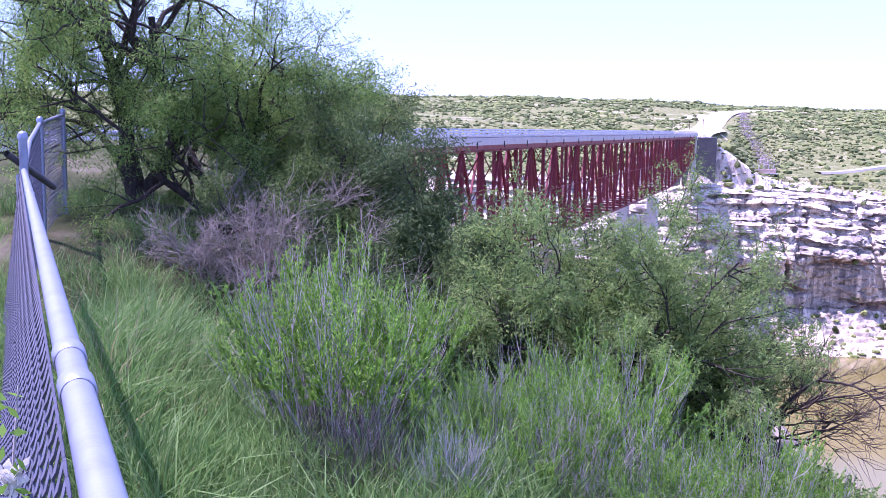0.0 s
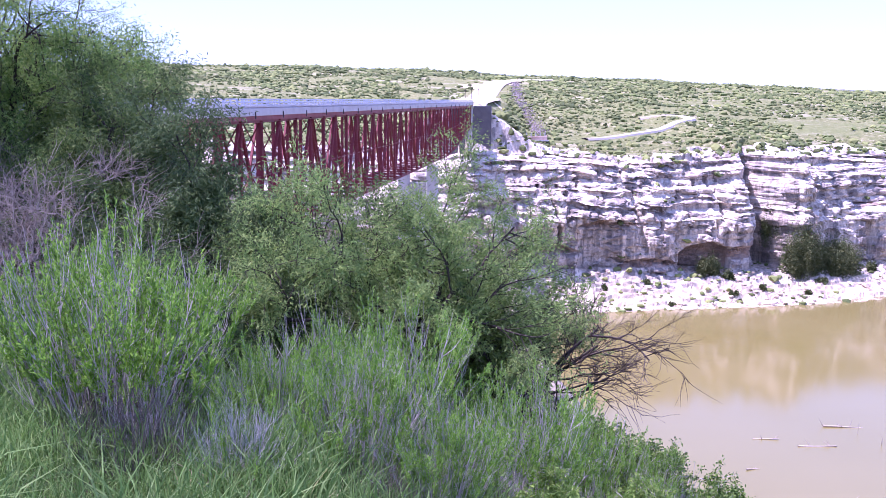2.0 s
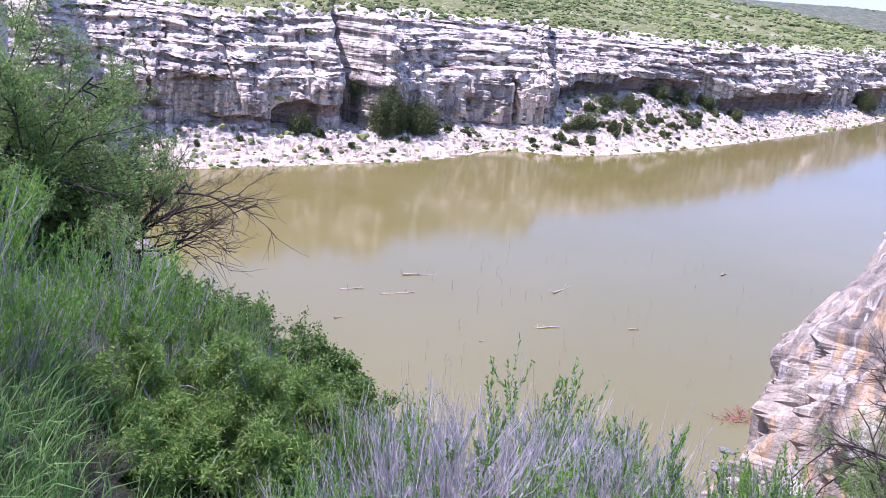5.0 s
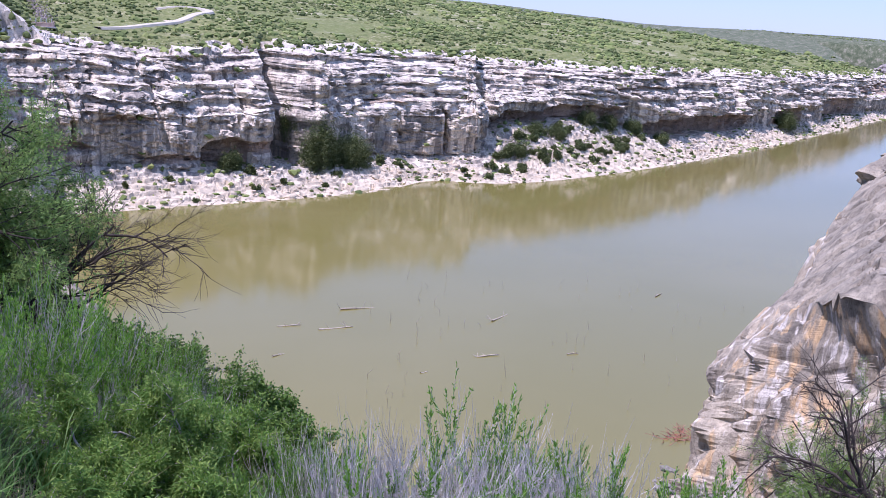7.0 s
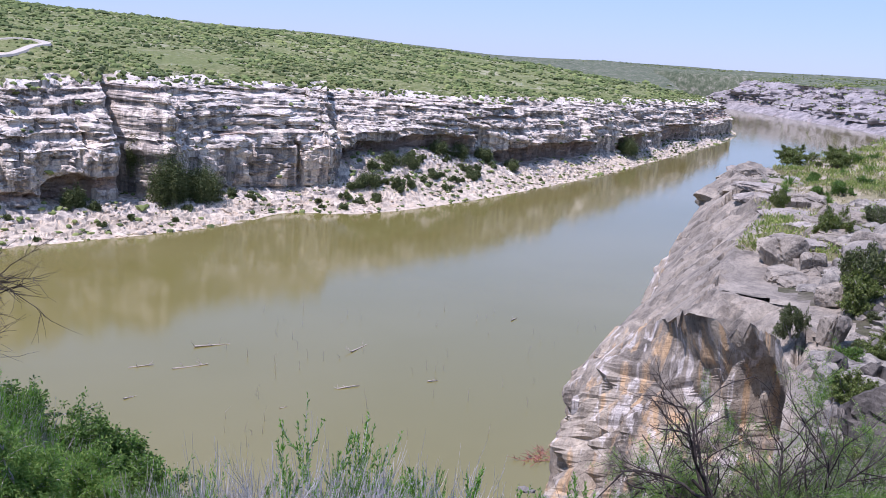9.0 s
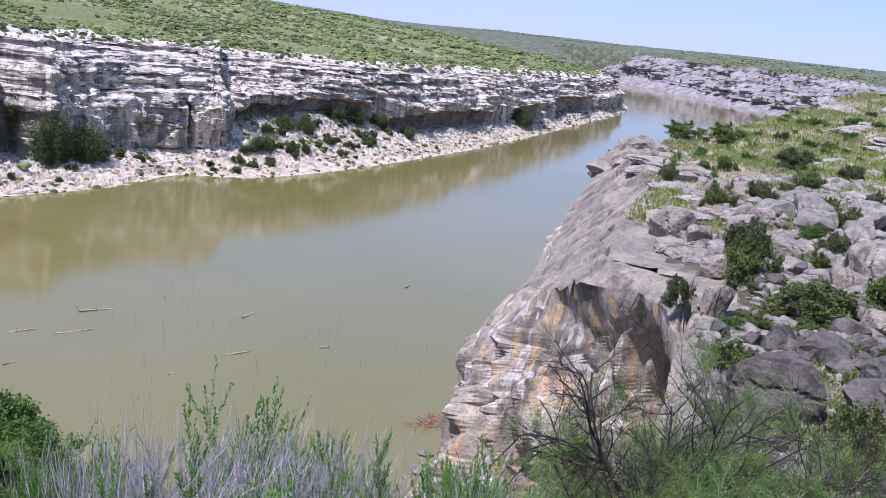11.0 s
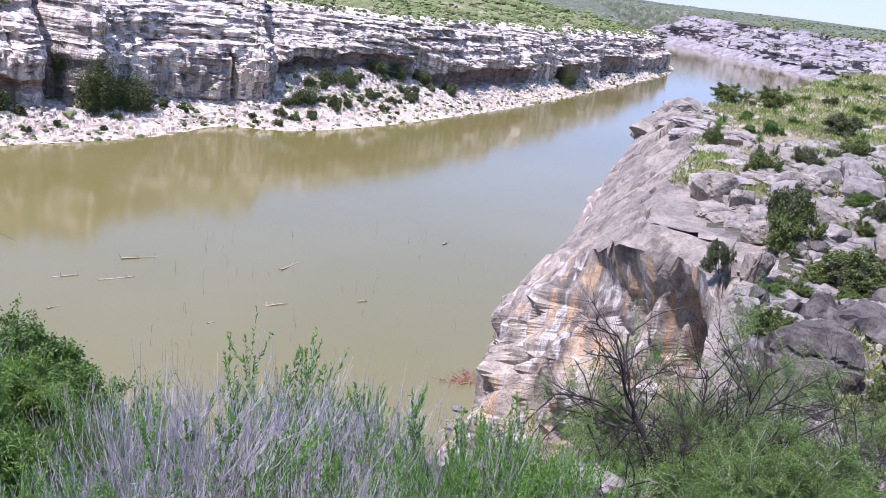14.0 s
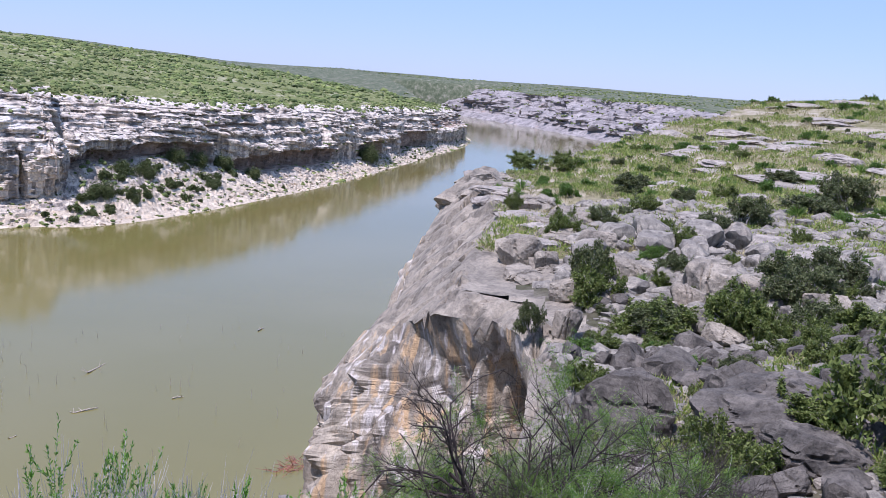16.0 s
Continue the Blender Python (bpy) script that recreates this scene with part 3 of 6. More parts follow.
def downstream_bank():
    shore = [(1180, 150), (1330, 360), (1420, 462), (1545, 578), (1700, 752), (1840, 915), (1925, 1075), (1965, 1300), (1950, 1600)]
    line = smooth_line(shore, 5.0)
    side = -left_normals(line)
    n = len(line)
    run = np.arange(n) * 5.0
    wob = lambda s, k: fbm(np.stack([run / s, np.full(n, k * 3.1), np.zeros(n)], 1), 3)
    rim = -20 + 4 * wob(140, 1)
    rows, kinds, lips = [], [], []
    for kind, ks in (("bed", [-1.0]), ("talus", np.linspace(0, 1, 8)[:-1]), ("cliff", np.linspace(0, 1, 30)[:-1]), ("top", np.linspace(0, 1, 16) ** 2)):
        for k in ks:
            if kind == "bed":
                d, z = -30 + 0 * run, WATER - 6 + 0 * run
            elif kind == "talus":
                d, z = 24 * k + 0 * run, WATER + 12 * k + 0 * run
            elif kind == "cliff":
                d, z = 24 + 55 * k ** 1.2 + 0 * run, WATER + 12 + (rim - WATER - 12) * k
            else:
                d, z = 79 + 260 * k + 0 * run, rim + (-5 - rim) * (1 - (1 - k) ** 2)
            rows.append(np.concatenate([line + side * d[:, None], z[:, None]], 1))
            kinds.append(kind)
            lips.append(1 - k ** 5 if kind == "cliff" else 1.0)
    g = np.stack(rows)
    p = g.reshape(-1, 3)
    kk = np.repeat(np.array(kinds), n)
    out = np.concatenate([np.tile(side, (len(rows), 1)), np.zeros((len(p), 1))], 1)
    amp = np.select([kk == "cliff", kk == "talus"], [1.0, 0.25], 0.0) * np.repeat(lips, n)
    p = p + out * (amp * (18 * fbm(p * (1 / 90, 1 / 90, 1 / 200), 3) + 16 * fbm(p * (1 / 34, 1 / 34, 1 / 20), 4, 0.65)))[:, None]
    p[:, 2] += np.where(kk == "top", 3 * fbm(p * (1 / 150, 1 / 150, 0), 3), 1.5 * amp * fbm(p / 14, 3))
    return p.reshape(len(rows), n, 3), np.array(kinds)


down_grid, down_kinds = downstream_bank()
me = mesh_from("downstream_bank", down_grid.reshape(-1, 3), grid_faces(*down_grid.shape[:2])[:, ::-1], distant_rock, False)
me.materials.append(distant_scrub)
me.polygons.foreach_set("material_index", np.repeat((down_kinds == "top")[:-1], down_grid.shape[1] - 1).astype(np.int32))
tagged(part("ground_downstream_bank", me), "distant pale canyon wall with flat scrub plateau above the river bend", "canyon wall", kind="structure")


def distant_plain():
    """The scrub plain behind the bend, out to the horizon, and the rock wall at its front."""
    a = np.radians(np.arange(44, 100, 0.5))
    rows = []
    for r, z in ((2140, WATER - 4), (2150, -18), (2200, -10), (2600, -8), (3400, -7), (5000, -6), (9000, -14)):
        q = np.stack([r * np.sin(a), r * np.cos(a), np.full(len(a), float(z))], 1)
        q[:, 2] += (0 if r < 2145 else 4.0) * fbm(q / 420, 3)
        rows.append(q)
    return np.stack(rows)


plain = distant_plain()
me = mesh_from("distant_plain", plain.reshape(-1, 3), grid_faces(*plain.shape[:2])[:, ::-1], distant_rock, True)
me.materials.append(distant_scrub)
me.polygons.foreach_set("material_index", np.ones((len(plain) - 1) * (plain.shape[1] - 1), np.int32))
tagged(part("ground_distant_plain", me), "distant flat scrub plain behind the river bend", "plain", kind="structure")

# ---- the near bank: the rim where it breaks off towards the river ----
RIM = [(-60, 330), (-45, 190), (-22, 120), (-4, 70), (1.5, 40), (3.2, 22), (4.0, 14.5), (4.5, 10.0), (5.2, 7.0), (6.4, 5.2), (8.2, 4.7), (11, 4.7), (16, 5.8), (22, 8.0), (28, 10.6), (33.5, 13.2),
       (37.6, 16.4), (38.4, 19.4), (41.5, 21.2), (50, 24.6), (62, 29.2), (74, 36.6), (84, 42.6), (97, 43.5), (110, 43), (124, 45.5), (152, 48.5), (189, 50.5), (206, 46), (260, 48), (420, 62), (700, 90), (1020, 120), (1300, 120), (2000, -100)]
# the buttress lies a little further round to the east than its plan
RIM = [(x, y - (0.0 if x < 22 or x > 230 else min(1.0, (x - 22) / 14) * min(1.0, (230 - x) / 60) * 0.0235 * (x * x + y * y) / x)) for x, y in RIM]
rim_line = np.concatenate([smooth_line(RIM[:14], 0.6)[:-1], smooth_line(RIM[13:25], 0.28)[:-1], smooth_line(RIM[24:], 0.9)])


def rim_distance(x, y):
    """Metres from the rim, counted above zero on the land side, and the nearest place of the rim."""
    q = np.stack([np.ravel(x), np.ravel(y)], 1)
    best, which = np.full(len(q), 1e9), np.zeros(len(q), int)
    coarse = rim_line[::2]
    for a in range(0, len(q), 4000):
        d = ((q[a:a + 4000, None] - coarse[None]) ** 2).sum(-1)
        k = d.argmin(1)
        best[a:a + 4000], which[a:a + 4000] = np.sqrt(d[np.arange(len(k)), k]), k * 2
    nrm = left_normals(rim_line)[which]
    s = ((q - rim_line[which]) * nrm).sum(1)
    return np.where(s > 0, -best, best), which


# levels of the ground: x, y, z
LEVELS = np.array([
    (0, 0, -1.62), (-3, 6, -1.6), (0, 5, -1.95), (-4.3, 14.4, -1.15), (-8, 30, -0.6), (-20, 0, -1.3), (-30, 40, -0.6), (-60, 0, -0.8), (0, -20, -1.4), (-100, 100, -0.5),
    (2.3, 10.5, -3.0), (3.5, 3.5, -3.1), (4.9, 6.2, -4.5), (4.2, 9.5, -4.5), (6.5, 2.3, -4.5), (3, 0.5, -2.7), (3, -8, -2.5), (0, 14, -2.5), (4, 20, -4.6), (0, 40, -6),
    (12, 3.6, -6.6), (18, 5.5, -8.3), (24, 7, -8.6), (34, 10, -9.3), (44, 16, -9.6), (66, 25, -9.4), (88, 38, -9.6), (47, 10, -8.0), (70, 15, -7.6), (100, 36, -9.0),
    (122, 42, -8.0), (150, 46, -7.0), (188, 46, -5.0), (204, 40, -3.6), (218, 20, 0.3), (228, 8, 3.0), (120, 12, -5.0), (60, -20, -4.0), (20, -30, -2.0), (300, -200, 4.0), (420, 20, 0.0),
    (150, -40, 2.0), (26, 0, -6.5), (800, -100, -6), (1500, -300, -9)])


def ground_z(x, y):
    x, y = np.atleast_1d(np.asarray(x, float)), np.atleast_1d(np.asarray(y, float))
    d2 = (x[:, None] - LEVELS[None, :, 0]) ** 2 + (y[:, None] - LEVELS[None, :, 1]) ** 2
    r2 = x ** 2 + y ** 2
    w = 1.0 / (d2 + 0.35 + 0.012 * r2[:, None]) ** 1.7
    z = (w * LEVELS[None, :, 2]).sum(1) / w.sum(1)
    return z


def ground_rough(x, y):
    p = np.stack([x, y, 0 * x], 1)
    r = np.hypot(x, y)
    return 0.07 * fbm(p / 1.3, 3) * np.minimum(1, r / 3) + 0.35 * fbm(p / 7, 3) * np.clip((r - 8) / 20, 0, 1) + 1.2 * fbm(p / 60, 3) * np.clip((r - 80) / 200, 0, 1)


def land_z(x, y):
    x, y = np.atleast_1d(np.asarray(x, float)), np.atleast_1d(np.asarray(y, float))
    return ground_z(x, y) + ground_rough(x, y)


def slab_width(x):
    """How far the bare tilted slab reaches inland from the rim."""
    return np.interp(x, [33, 38, 44, 52, 62, 74, 82, 90], [0, 2.2, 4.0, 5.0, 5.0, 4.2, 2.4, 0])


def near_ground():
    fine = np.radians(np.concatenate([np.arange(-40, 95, 0.35), np.arange(95, 320, 3.0)]))
    rad = np.concatenate([[0.0], np.geomspace(0.25, 260, 190), np.geomspace(275, 4500, 26)])
    a, r = np.meshgrid(np.append(fine, fine[0] + 2 * math.pi), rad)
    x, y = (r * np.sin(a)).ravel(), (r * np.cos(a)).ravel()
    z = land_z(x, y)
    s, _ = rim_distance(x, y)
    z = z - np.maximum(0, -s) * np.where(np.hypot(x, y) > 14, 3.5, 1.4)
    v = np.stack([x, y, z], 1)
    f = grid_faces(*a.shape)[:, ::-1]
    keep = (s[f] > np.where(np.hypot(x, y) > 14, -0.2, -4.0)[f]).all(1)
    f = f[keep]
    used = np.unique(f)
    back = np.full(len(v), -1)
    back[used] = np.arange(len(used))
    return v[used], back[f]


gv, gf = near_ground()
me = mesh_from("near_ground", gv, gf, near_soil, True)
me.materials.append(stony_soil)
me.materials.append(slab_rock)
me.materials.append(plateau_soil)
mid = gv[gf].mean(1)
bear, dist = np.degrees(np.arctan2(mid[:, 0], mid[:, 1])), np.hypot(mid[:, 0], mid[:, 1])
bare = rim_distance(mid[:, 0], mid[:, 1])[0] < slab_width(mid[:, 0]) + 1.6 * fbm(mid / 2.5, 3) - 0.3
stony_side = (bear > 57 + 3 * fbm(mid / 1.5, 2)) & (bear < 104 + 14 * fbm(mid / 2.5, 3)) & (dist > 2.5 + 0.8 * fbm(mid / 0.7, 3)) & (dist < 400)
me.polygons.foreach_set("material_index", np.where(bare & (dist > 30), 2, np.where(stony_side & (dist > 54 + 9 * fbm(mid / 9, 3)), 3, stony_side)).astype(np.int32))
tagged(part("ground", me), "grassy scrub slope and stony plateau on the near bank", "ground", kind="structure")


def near_cliff():
    nrm = left_normals(rim_line)
    for _ in range(90):
        nrm[1:-1] = 0.25 * nrm[:-2] + 0.5 * nrm[1:-1] + 0.25 * nrm[2:]
    nrm /= np.linalg.norm(nrm, axis=1, keepdims=True)
    keep = (rim_line[:, 0] < 230) & (rim_line[:, 1] < 120)
    line, nrm = rim_line[keep], nrm[keep]
    n = len(line)
    top = land_z(line[:, 0], line[:, 1])
    # how far the tilted slab reaches out before the wall drops
    slab = np.interp(line[:, 0], [-60, 33, 38, 40, 43, 46, 48.5, 56, 64, 72, 78, 84, 92, 110, 300], [0.8, 0.6, 1.1, 1.8, 3.2, 4.6, 5.8, 6.2, 6.2, 5.2, 3.2, 1.2, 0.6, 0.8, 0.8])
    rows, kinds = [], []
    for d, z in ((-2.2, -0.9), (-0.6, -0.12)):
        rows.append(np.concatenate([line + nrm * d, (top + z)[:, None]], 1))
        kinds.append(-1.0)
    for k in np.linspace(0, 1, 20):
        rows.append(np.concatenate([line + nrm * (slab * k)[:, None], (top - 0.05 - slab * (0.95 * k ** 1.1))[:, None]], 1))
        kinds.append(0.0)
    z0 = top - 0.05 - 0.95 * slab
    for k in np.linspace(0, 1, 210)[1:] ** 1.9:
        z = z0 + (WATER - 3 - z0) * k
        drop = z0 - z
        batter = 0.27 + 0.22 * np.exp(-((line[:, 0] - 43) / 5.0) ** 2)
        d = slab - 0.7 * np.minimum(1, drop / 3) * np.clip((41 - line[:, 0]) / 3, 0.25, 1) + np.maximum(0, drop - 3 * np.clip((41 - line[:, 0]) / 3, 0, 1)) * batter
        rows.append(np.concatenate([line + nrm * d[:, None], z[:, None]], 1))
        kinds.append(min(1.0, 0.1 + 16 * k))
    p = np.stack(rows).reshape(-1, 3)
    kind = np.repeat(np.array(kinds), n)
    out = np.concatenate([np.tile(nrm, (len(rows), 1)), np.zeros((len(p), 1))], 1)
    wall = np.clip(kind, 0, 1)
    crack = 1 - 2 * np.abs(fbm(p * (1 / 5, 1 / 5, 1 / 26), 3))
    warp = np.stack([fbm(p / 4 + 3, 2), fbm(p / 4 + 40, 2), 0.5 * fbm(p / 4 + 80, 2)], 1)
    block, gap = cells((p + 1.0 * warp) / (3.4, 3.4, 14.0), 5)
    beds, slit = cells((p + 0.7 * warp) / (1.9, 1.9, 4.0), 6)
    rough = fbm(p / 1.5, 4, 0.55)
    joint = np.clip(1 - gap / 0.10, 0, 1) + 0.5 * np.clip(1 - slit / 0.10, 0, 1)
    near = np.clip(np.hypot(p[:, 0], p[:, 1]) / 25, 0.15, 1)
    # two dark recesses under the slab's edge, and the bulge beside them
    for hx, hy, wide, high, low, deep in ((40.6, 20.2, 0.7, -11.9, -20.5, 2.4), (36.4, 15.6, 1.1, -10.6, -16.2, 2.3)):
        beside = np.hypot(p[:, 0] - hx, p[:, 1] - hy)
        p = p - out * (wall * deep * np.exp(-(beside / (wide * 1.5)) ** 2) * soft_step((high - p[:, 2] + 0.5 * rough) / 1.6) * soft_step((p[:, 2] - low) / 2.5))[:, None]
    bulge = np.exp(-((p[:, 0] - 44.0) / 6.0) ** 2) * np.clip((-11.0 - p[:, 2]) / 3.0, 0, 1)
    p = p + out * (wall * 0.8 * bulge)[:, None]
    p = p + out * (near * wall * (1.3 * (crack - 0.35) + 0.8 * (0.6 - 2 * np.abs(fbm(p * (1 / 2.2, 1 / 2.2, 1 / 30) + 9, 3))) + 0.3 * block + 0.12 * rough - 0.5 * joint))[:, None]
    p[:, 2] += np.where(kind >= 0, near * (0.06 * rough + (1 - wall) * (0.16 * beds + 0.40 * block - 0.5 * joint)), 0)
    return p.reshape(len(rows), n, 3)


cliff_grid = near_cliff()
me = mesh_from("near_cliff", cliff_grid.reshape(-1, 3), grid_faces(*cliff_grid.shape[:2]), near_rock, False)
me.materials.append(slab_rock)
face_row = np.repeat(np.arange(cliff_grid.shape[0] - 1), cliff_grid.shape[1] - 1)
me.polygons.foreach_set("material_index", (face_row < 23).astype(np.int32))
tagged(part("ground_near_cliff", me), "grey limestone buttress with tilted slab and ochre streaks above the river", "cliff", kind="structure")

# ---- the bridge ----
red_steel = painted("red_steel_paint", (0.20, 0.026, 0.038), 0.55, 0.0, (0.33, 0.10, 0.10), 0.5, 0.5)
pale_concrete = painted("pale_concrete", (0.50, 0.49, 0.50), 0.85, 0.0, (0.32, 0.31, 0.31), 0.6, 0.3)
# concrete darkened by hand: the shade under the deck is in this colour
shaded_concrete = painted("shaded_concrete", (0.085, 0.085, 0.095), 0.9, 0.0, (0.15, 0.145, 0.145), 0.6, 0.3)
rail_metal = painted("rail_aluminium", (0.42, 0.46, 0.58), 0.4, 0.5, (0.4, 0.4, 0.42), 0.5, 1.0)
galvanised = painted("galvanised_pipe", (0.30, 0.335, 0.43), 0.42, 0.5, (0.22, 0.24, 0.30), 0.6, 14.0)
dark_metal = painted("dark_metal", (0.06, 0.06, 0.065), 0.6, 0.3, (0.14, 0.12, 0.1), 0.5, 9.0)


def box_mesh(name, sx, sy, sz, mat, bevel=0.0):
    bm = bmesh.new()
    bmesh.ops.create_cube(bm, size=1.0)
    bmesh.ops.scale(bm, vec=(sx, sy, sz), verts=bm.verts)
    if bevel:
        bmesh.ops.bevel(bm, geom=bm.edges[:], offset=bevel, segments=1, affect="EDGES")
    me = bpy.data.meshes.new(name)
    bm.to_mesh(me)
    bm.free()
    me.materials.append(mat)
    return me


def beam_mesh(name, w, h, mat):
    """An I-section one metre long along z."""
    t = 0.16
    prof = [(-w / 2, -h / 2), (w / 2, -h / 2), (w / 2, -h / 2 + t * h), (t * w / 2, -h / 2 + t * h), (t * w / 2, h / 2 - t * h), (w / 2, h / 2 - t * h),
            (w / 2, h / 2), (-w / 2, h / 2), (-w / 2, h / 2 - t * h), (-t * w / 2, h / 2 - t * h), (-t * w / 2, -h / 2 + t * h), (-w / 2, -h / 2 + t * h)]
    n = len(prof)
    v = [(x, y, 0) for x, y in prof] + [(x, y, 1) for x, y in prof]
    f = np.array([[k, (k + 1) % n, n + (k + 1) % n, n + k] for k in range(n)])
    return mesh_from(name, v, f, mat)


def strut(name, me, parent, a, b):
    """A beam from a to b, in the parent's own metres."""
    a, b = Vector(a), Vector(b)
    way = b - a
    m = Matrix.Translation(a) @ way.to_track_quat("Z", "Y").to_matrix().to_4x4() @ Matrix.Diagonal((1, 1, way.length, 1))
    return part(name, me, parent, m=m)


def build_bridge():
    bridge = new("bridge")
    side = Vector((BRIDGE_WAY[1], -BRIDGE_WAY[0]))
    # local x runs across to the overlook side, y along to the far end, z up; the origin is the far end of the deck
    bridge.matrix_basis = Matrix(((side.x, BRIDGE_WAY.x, 0, BRIDGE_FOOT.x), (side.y, BRIDGE_WAY.y, 0, BRIDGE_FOOT.y), (0, 0, 1, DECK_Z), (0, 0, 0, 1)))
    tagged(bridge, "long red steel deck-truss highway bridge with pale concrete deck", "bridge")
    length, half, panel, depth = 400.0, 4.9, 8.6, 17.5
    part("deck", box_mesh("deck", 2 * half, length, 0.45, pale_concrete), bridge, "pale grey concrete road deck", pose(0, -length / 2, -0.30))
    part("road_surface", box_mesh("road_surface", 2 * half - 1.0, length, 0.06, painted("bridge_asphalt", (0.17, 0.17, 0.175), 0.9)), bridge, "grey asphalt surface", pose(0, -length / 2, -0.04))
    for s in (-1, 1):
        part("fascia", box_mesh("fascia", 0.35, length, 0.95, pale_concrete, 0.03), bridge, "pale concrete edge beam", pose(s * (half + 0.1), -length / 2, -0.6))
        part("kerb", box_mesh("kerb", 0.55, length, 0.26, pale_concrete, 0.03), bridge, "", pose(s * (half - 0.15), -length / 2, 0.13))
        for z in (0.62, 1.02):
            part("guard_rail", box_mesh("guard_rail", 0.12, length, 0.16, rail_metal, 0.03), bridge, "blue-grey metal guard rail", pose(s * (half - 0.1), -length / 2, z))
        part("stringer", box_mesh("stringer", 0.4, length, 0.6, red_steel), bridge, "dark red edge girder", pose(s * (half - 0.2), -length / 2, -1.36))
    post = box_mesh("rail_post", 0.16, 0.2, 0.95, rail_metal, 0.02)
    drain = box_mesh("drain", 0.14, 0.14, 0.9, dark_metal)
    for k in range(int(length / 2.55)):
        for s in (-1, 1):
            part("rail_post", post, bridge, m=pose(s * (half - 0.1), -1.2 - 2.55 * k, 0.52))
    for k in range(30):
        part("drain", drain, bridge, m=pose(half + 0.34, -4 - 12.6 * k, -1.0))
    chord, upright, diagonal, brace = beam_mesh("chord", 0.42, 0.45, red_steel), beam_mesh("upright", 0.50, 0.50, red_steel), beam_mesh("diagonal", 0.36, 0.40, red_steel), beam_mesh("brace", 0.13, 0.15, red_steel)
    n = int((length - 8) / panel)
    y = [-5.0 - panel * k for k in range(n + 1)]
    top = -1.75
    low = [-float(np.interp(-yy, [0, 20, 45, 80], [9.5, 12.0, 15.0, depth])) for yy in y]
    xs = half - 0.6
    for s in (-1, 1):
        for k in range(n):
            strut("top_chord", chord, bridge, (s * xs, y[k], top), (s * xs, y[k + 1], top))
            strut("bottom_chord", chord, bridge, (s * xs, y[k], low[k]), (s * xs, y[k + 1], low[k + 1]))
            strut("diagonal", diagonal, bridge, (s * xs, y[k], low[k] if k % 2 else top), (s * xs, y[k + 1], top if k % 2 else low[k + 1]))
            strut("middle_strut", brace, bridge, (s * xs, y[k], 0.52 * low[k]), (s * xs, y[k + 1], 0.52 * low[k + 1]))
        for k in range(n + 1):
            strut("upright", upright, bridge, (s * xs, y[k], low[k]), (s * xs, y[k], top))
    for k in range(n + 1):
        strut("sway_brace", brace, bridge, (-xs, y[k], low[k]), (xs, y[k], top))
        strut("sway_brace", brace, bridge, (xs, y[k], low[k]), (-xs, y[k], top))
        strut("cross_beam", diagonal, bridge, (-xs, y[k], top), (xs, y[k], top))
        strut("cross_beam", diagonal, bridge, (-xs, y[k], low[k]), (xs, y[k], low[k]))
        if k < n:
            strut("lateral_brace", brace, bridge, (-xs, y[k], low[k]), (xs, y[k + 1], low[k + 1]))
    # the tall river piers and the end pier
    for yy, base in ((-120.0, -84.0), (-270.0, -84.0)):
        for s in (-1, 1):
            part("pier_shaft", box_mesh("pier_shaft", 3.2, 3.4, -base - depth - 1.0, pale_concrete, 0.2), bridge, "tall pale concrete pier shaft", pose(s * xs, yy, 0.5 * (base - depth - 1.0)))
        part("pier_web", box_mesh("pier_web", 2 * xs, 1.4, -base - depth - 6.0, pale_concrete), bridge, "", pose(0, yy, 0.5 * (base - depth - 6.0)))
    for s in (-1, 1):
        part("end_pier", box_mesh("end_pier", 1.5, 1.7, 19.0, pale_concrete, 0.12), bridge, "pale concrete end pier", pose(s * xs, -4.0, -11.0))
    part("pier_cap", box_mesh("pier_cap", 2 * xs + 2.2, 2.0, 1.1, pale_concrete, 0.1), bridge, "", pose(0, -4.0, -1.95))
    # wide box in the dark tone, painting the shade at the deck's end
    part("abutment", box_mesh("abutment", 2 * half + 7.6, 3.0, 22.0, shaded_concrete, 0.1), bridge, "concrete abutment wall with the deck's shade in its dark colour", pose(3.5, 4.8, -12.4))
    return bridge


build_bridge()

# ---- plants ----
mesquite_leaf = leafy("mesquite_leaf", (0.101, 0.206, 0.055), (0.197, 0.349, 0.083), (0.358, 0.496, 0.138), 0.55)
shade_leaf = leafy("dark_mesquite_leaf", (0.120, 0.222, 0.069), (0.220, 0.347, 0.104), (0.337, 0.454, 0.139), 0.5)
# mesquite green darkened: the crown's shadow is in the leaf colour
crown_shade_leaf = leafy("mesquite_crown_shade", (0.054, 0.108, 0.036), (0.104, 0.184, 0.054), (0.202, 0.288, 0.086), 0.45)
willow_leaf = leafy("seepwillow_leaf", (0.112, 0.263, 0.040), (0.198, 0.408, 0.059), (0.346, 0.554, 0.118), 0.5)
feather_leaf = leafy("feathery_leaf", (0.099, 0.200, 0.043), (0.173, 0.301, 0.063), (0.298, 0.400, 0.103), 0.42)
bush_leaf = leafy("bush_leaf", (0.065, 0.138, 0.028), (0.112, 0.211, 0.040), (0.202, 0.300, 0.071), 0.3)
# darkest copy of the mesquite green, painting the shade inside the crowns
inner_shade_leaf = leafy("mesquite_inner_shade", (0.045, 0.088, 0.034), (0.08, 0.142, 0.05), (0.15, 0.215, 0.075), 0.3)
grass_blade = leafy("grass_blade", (0.086, 0.192, 0.048), (0.150, 0.287, 0.078), (0.283, 0.414, 0.156), 0.45)
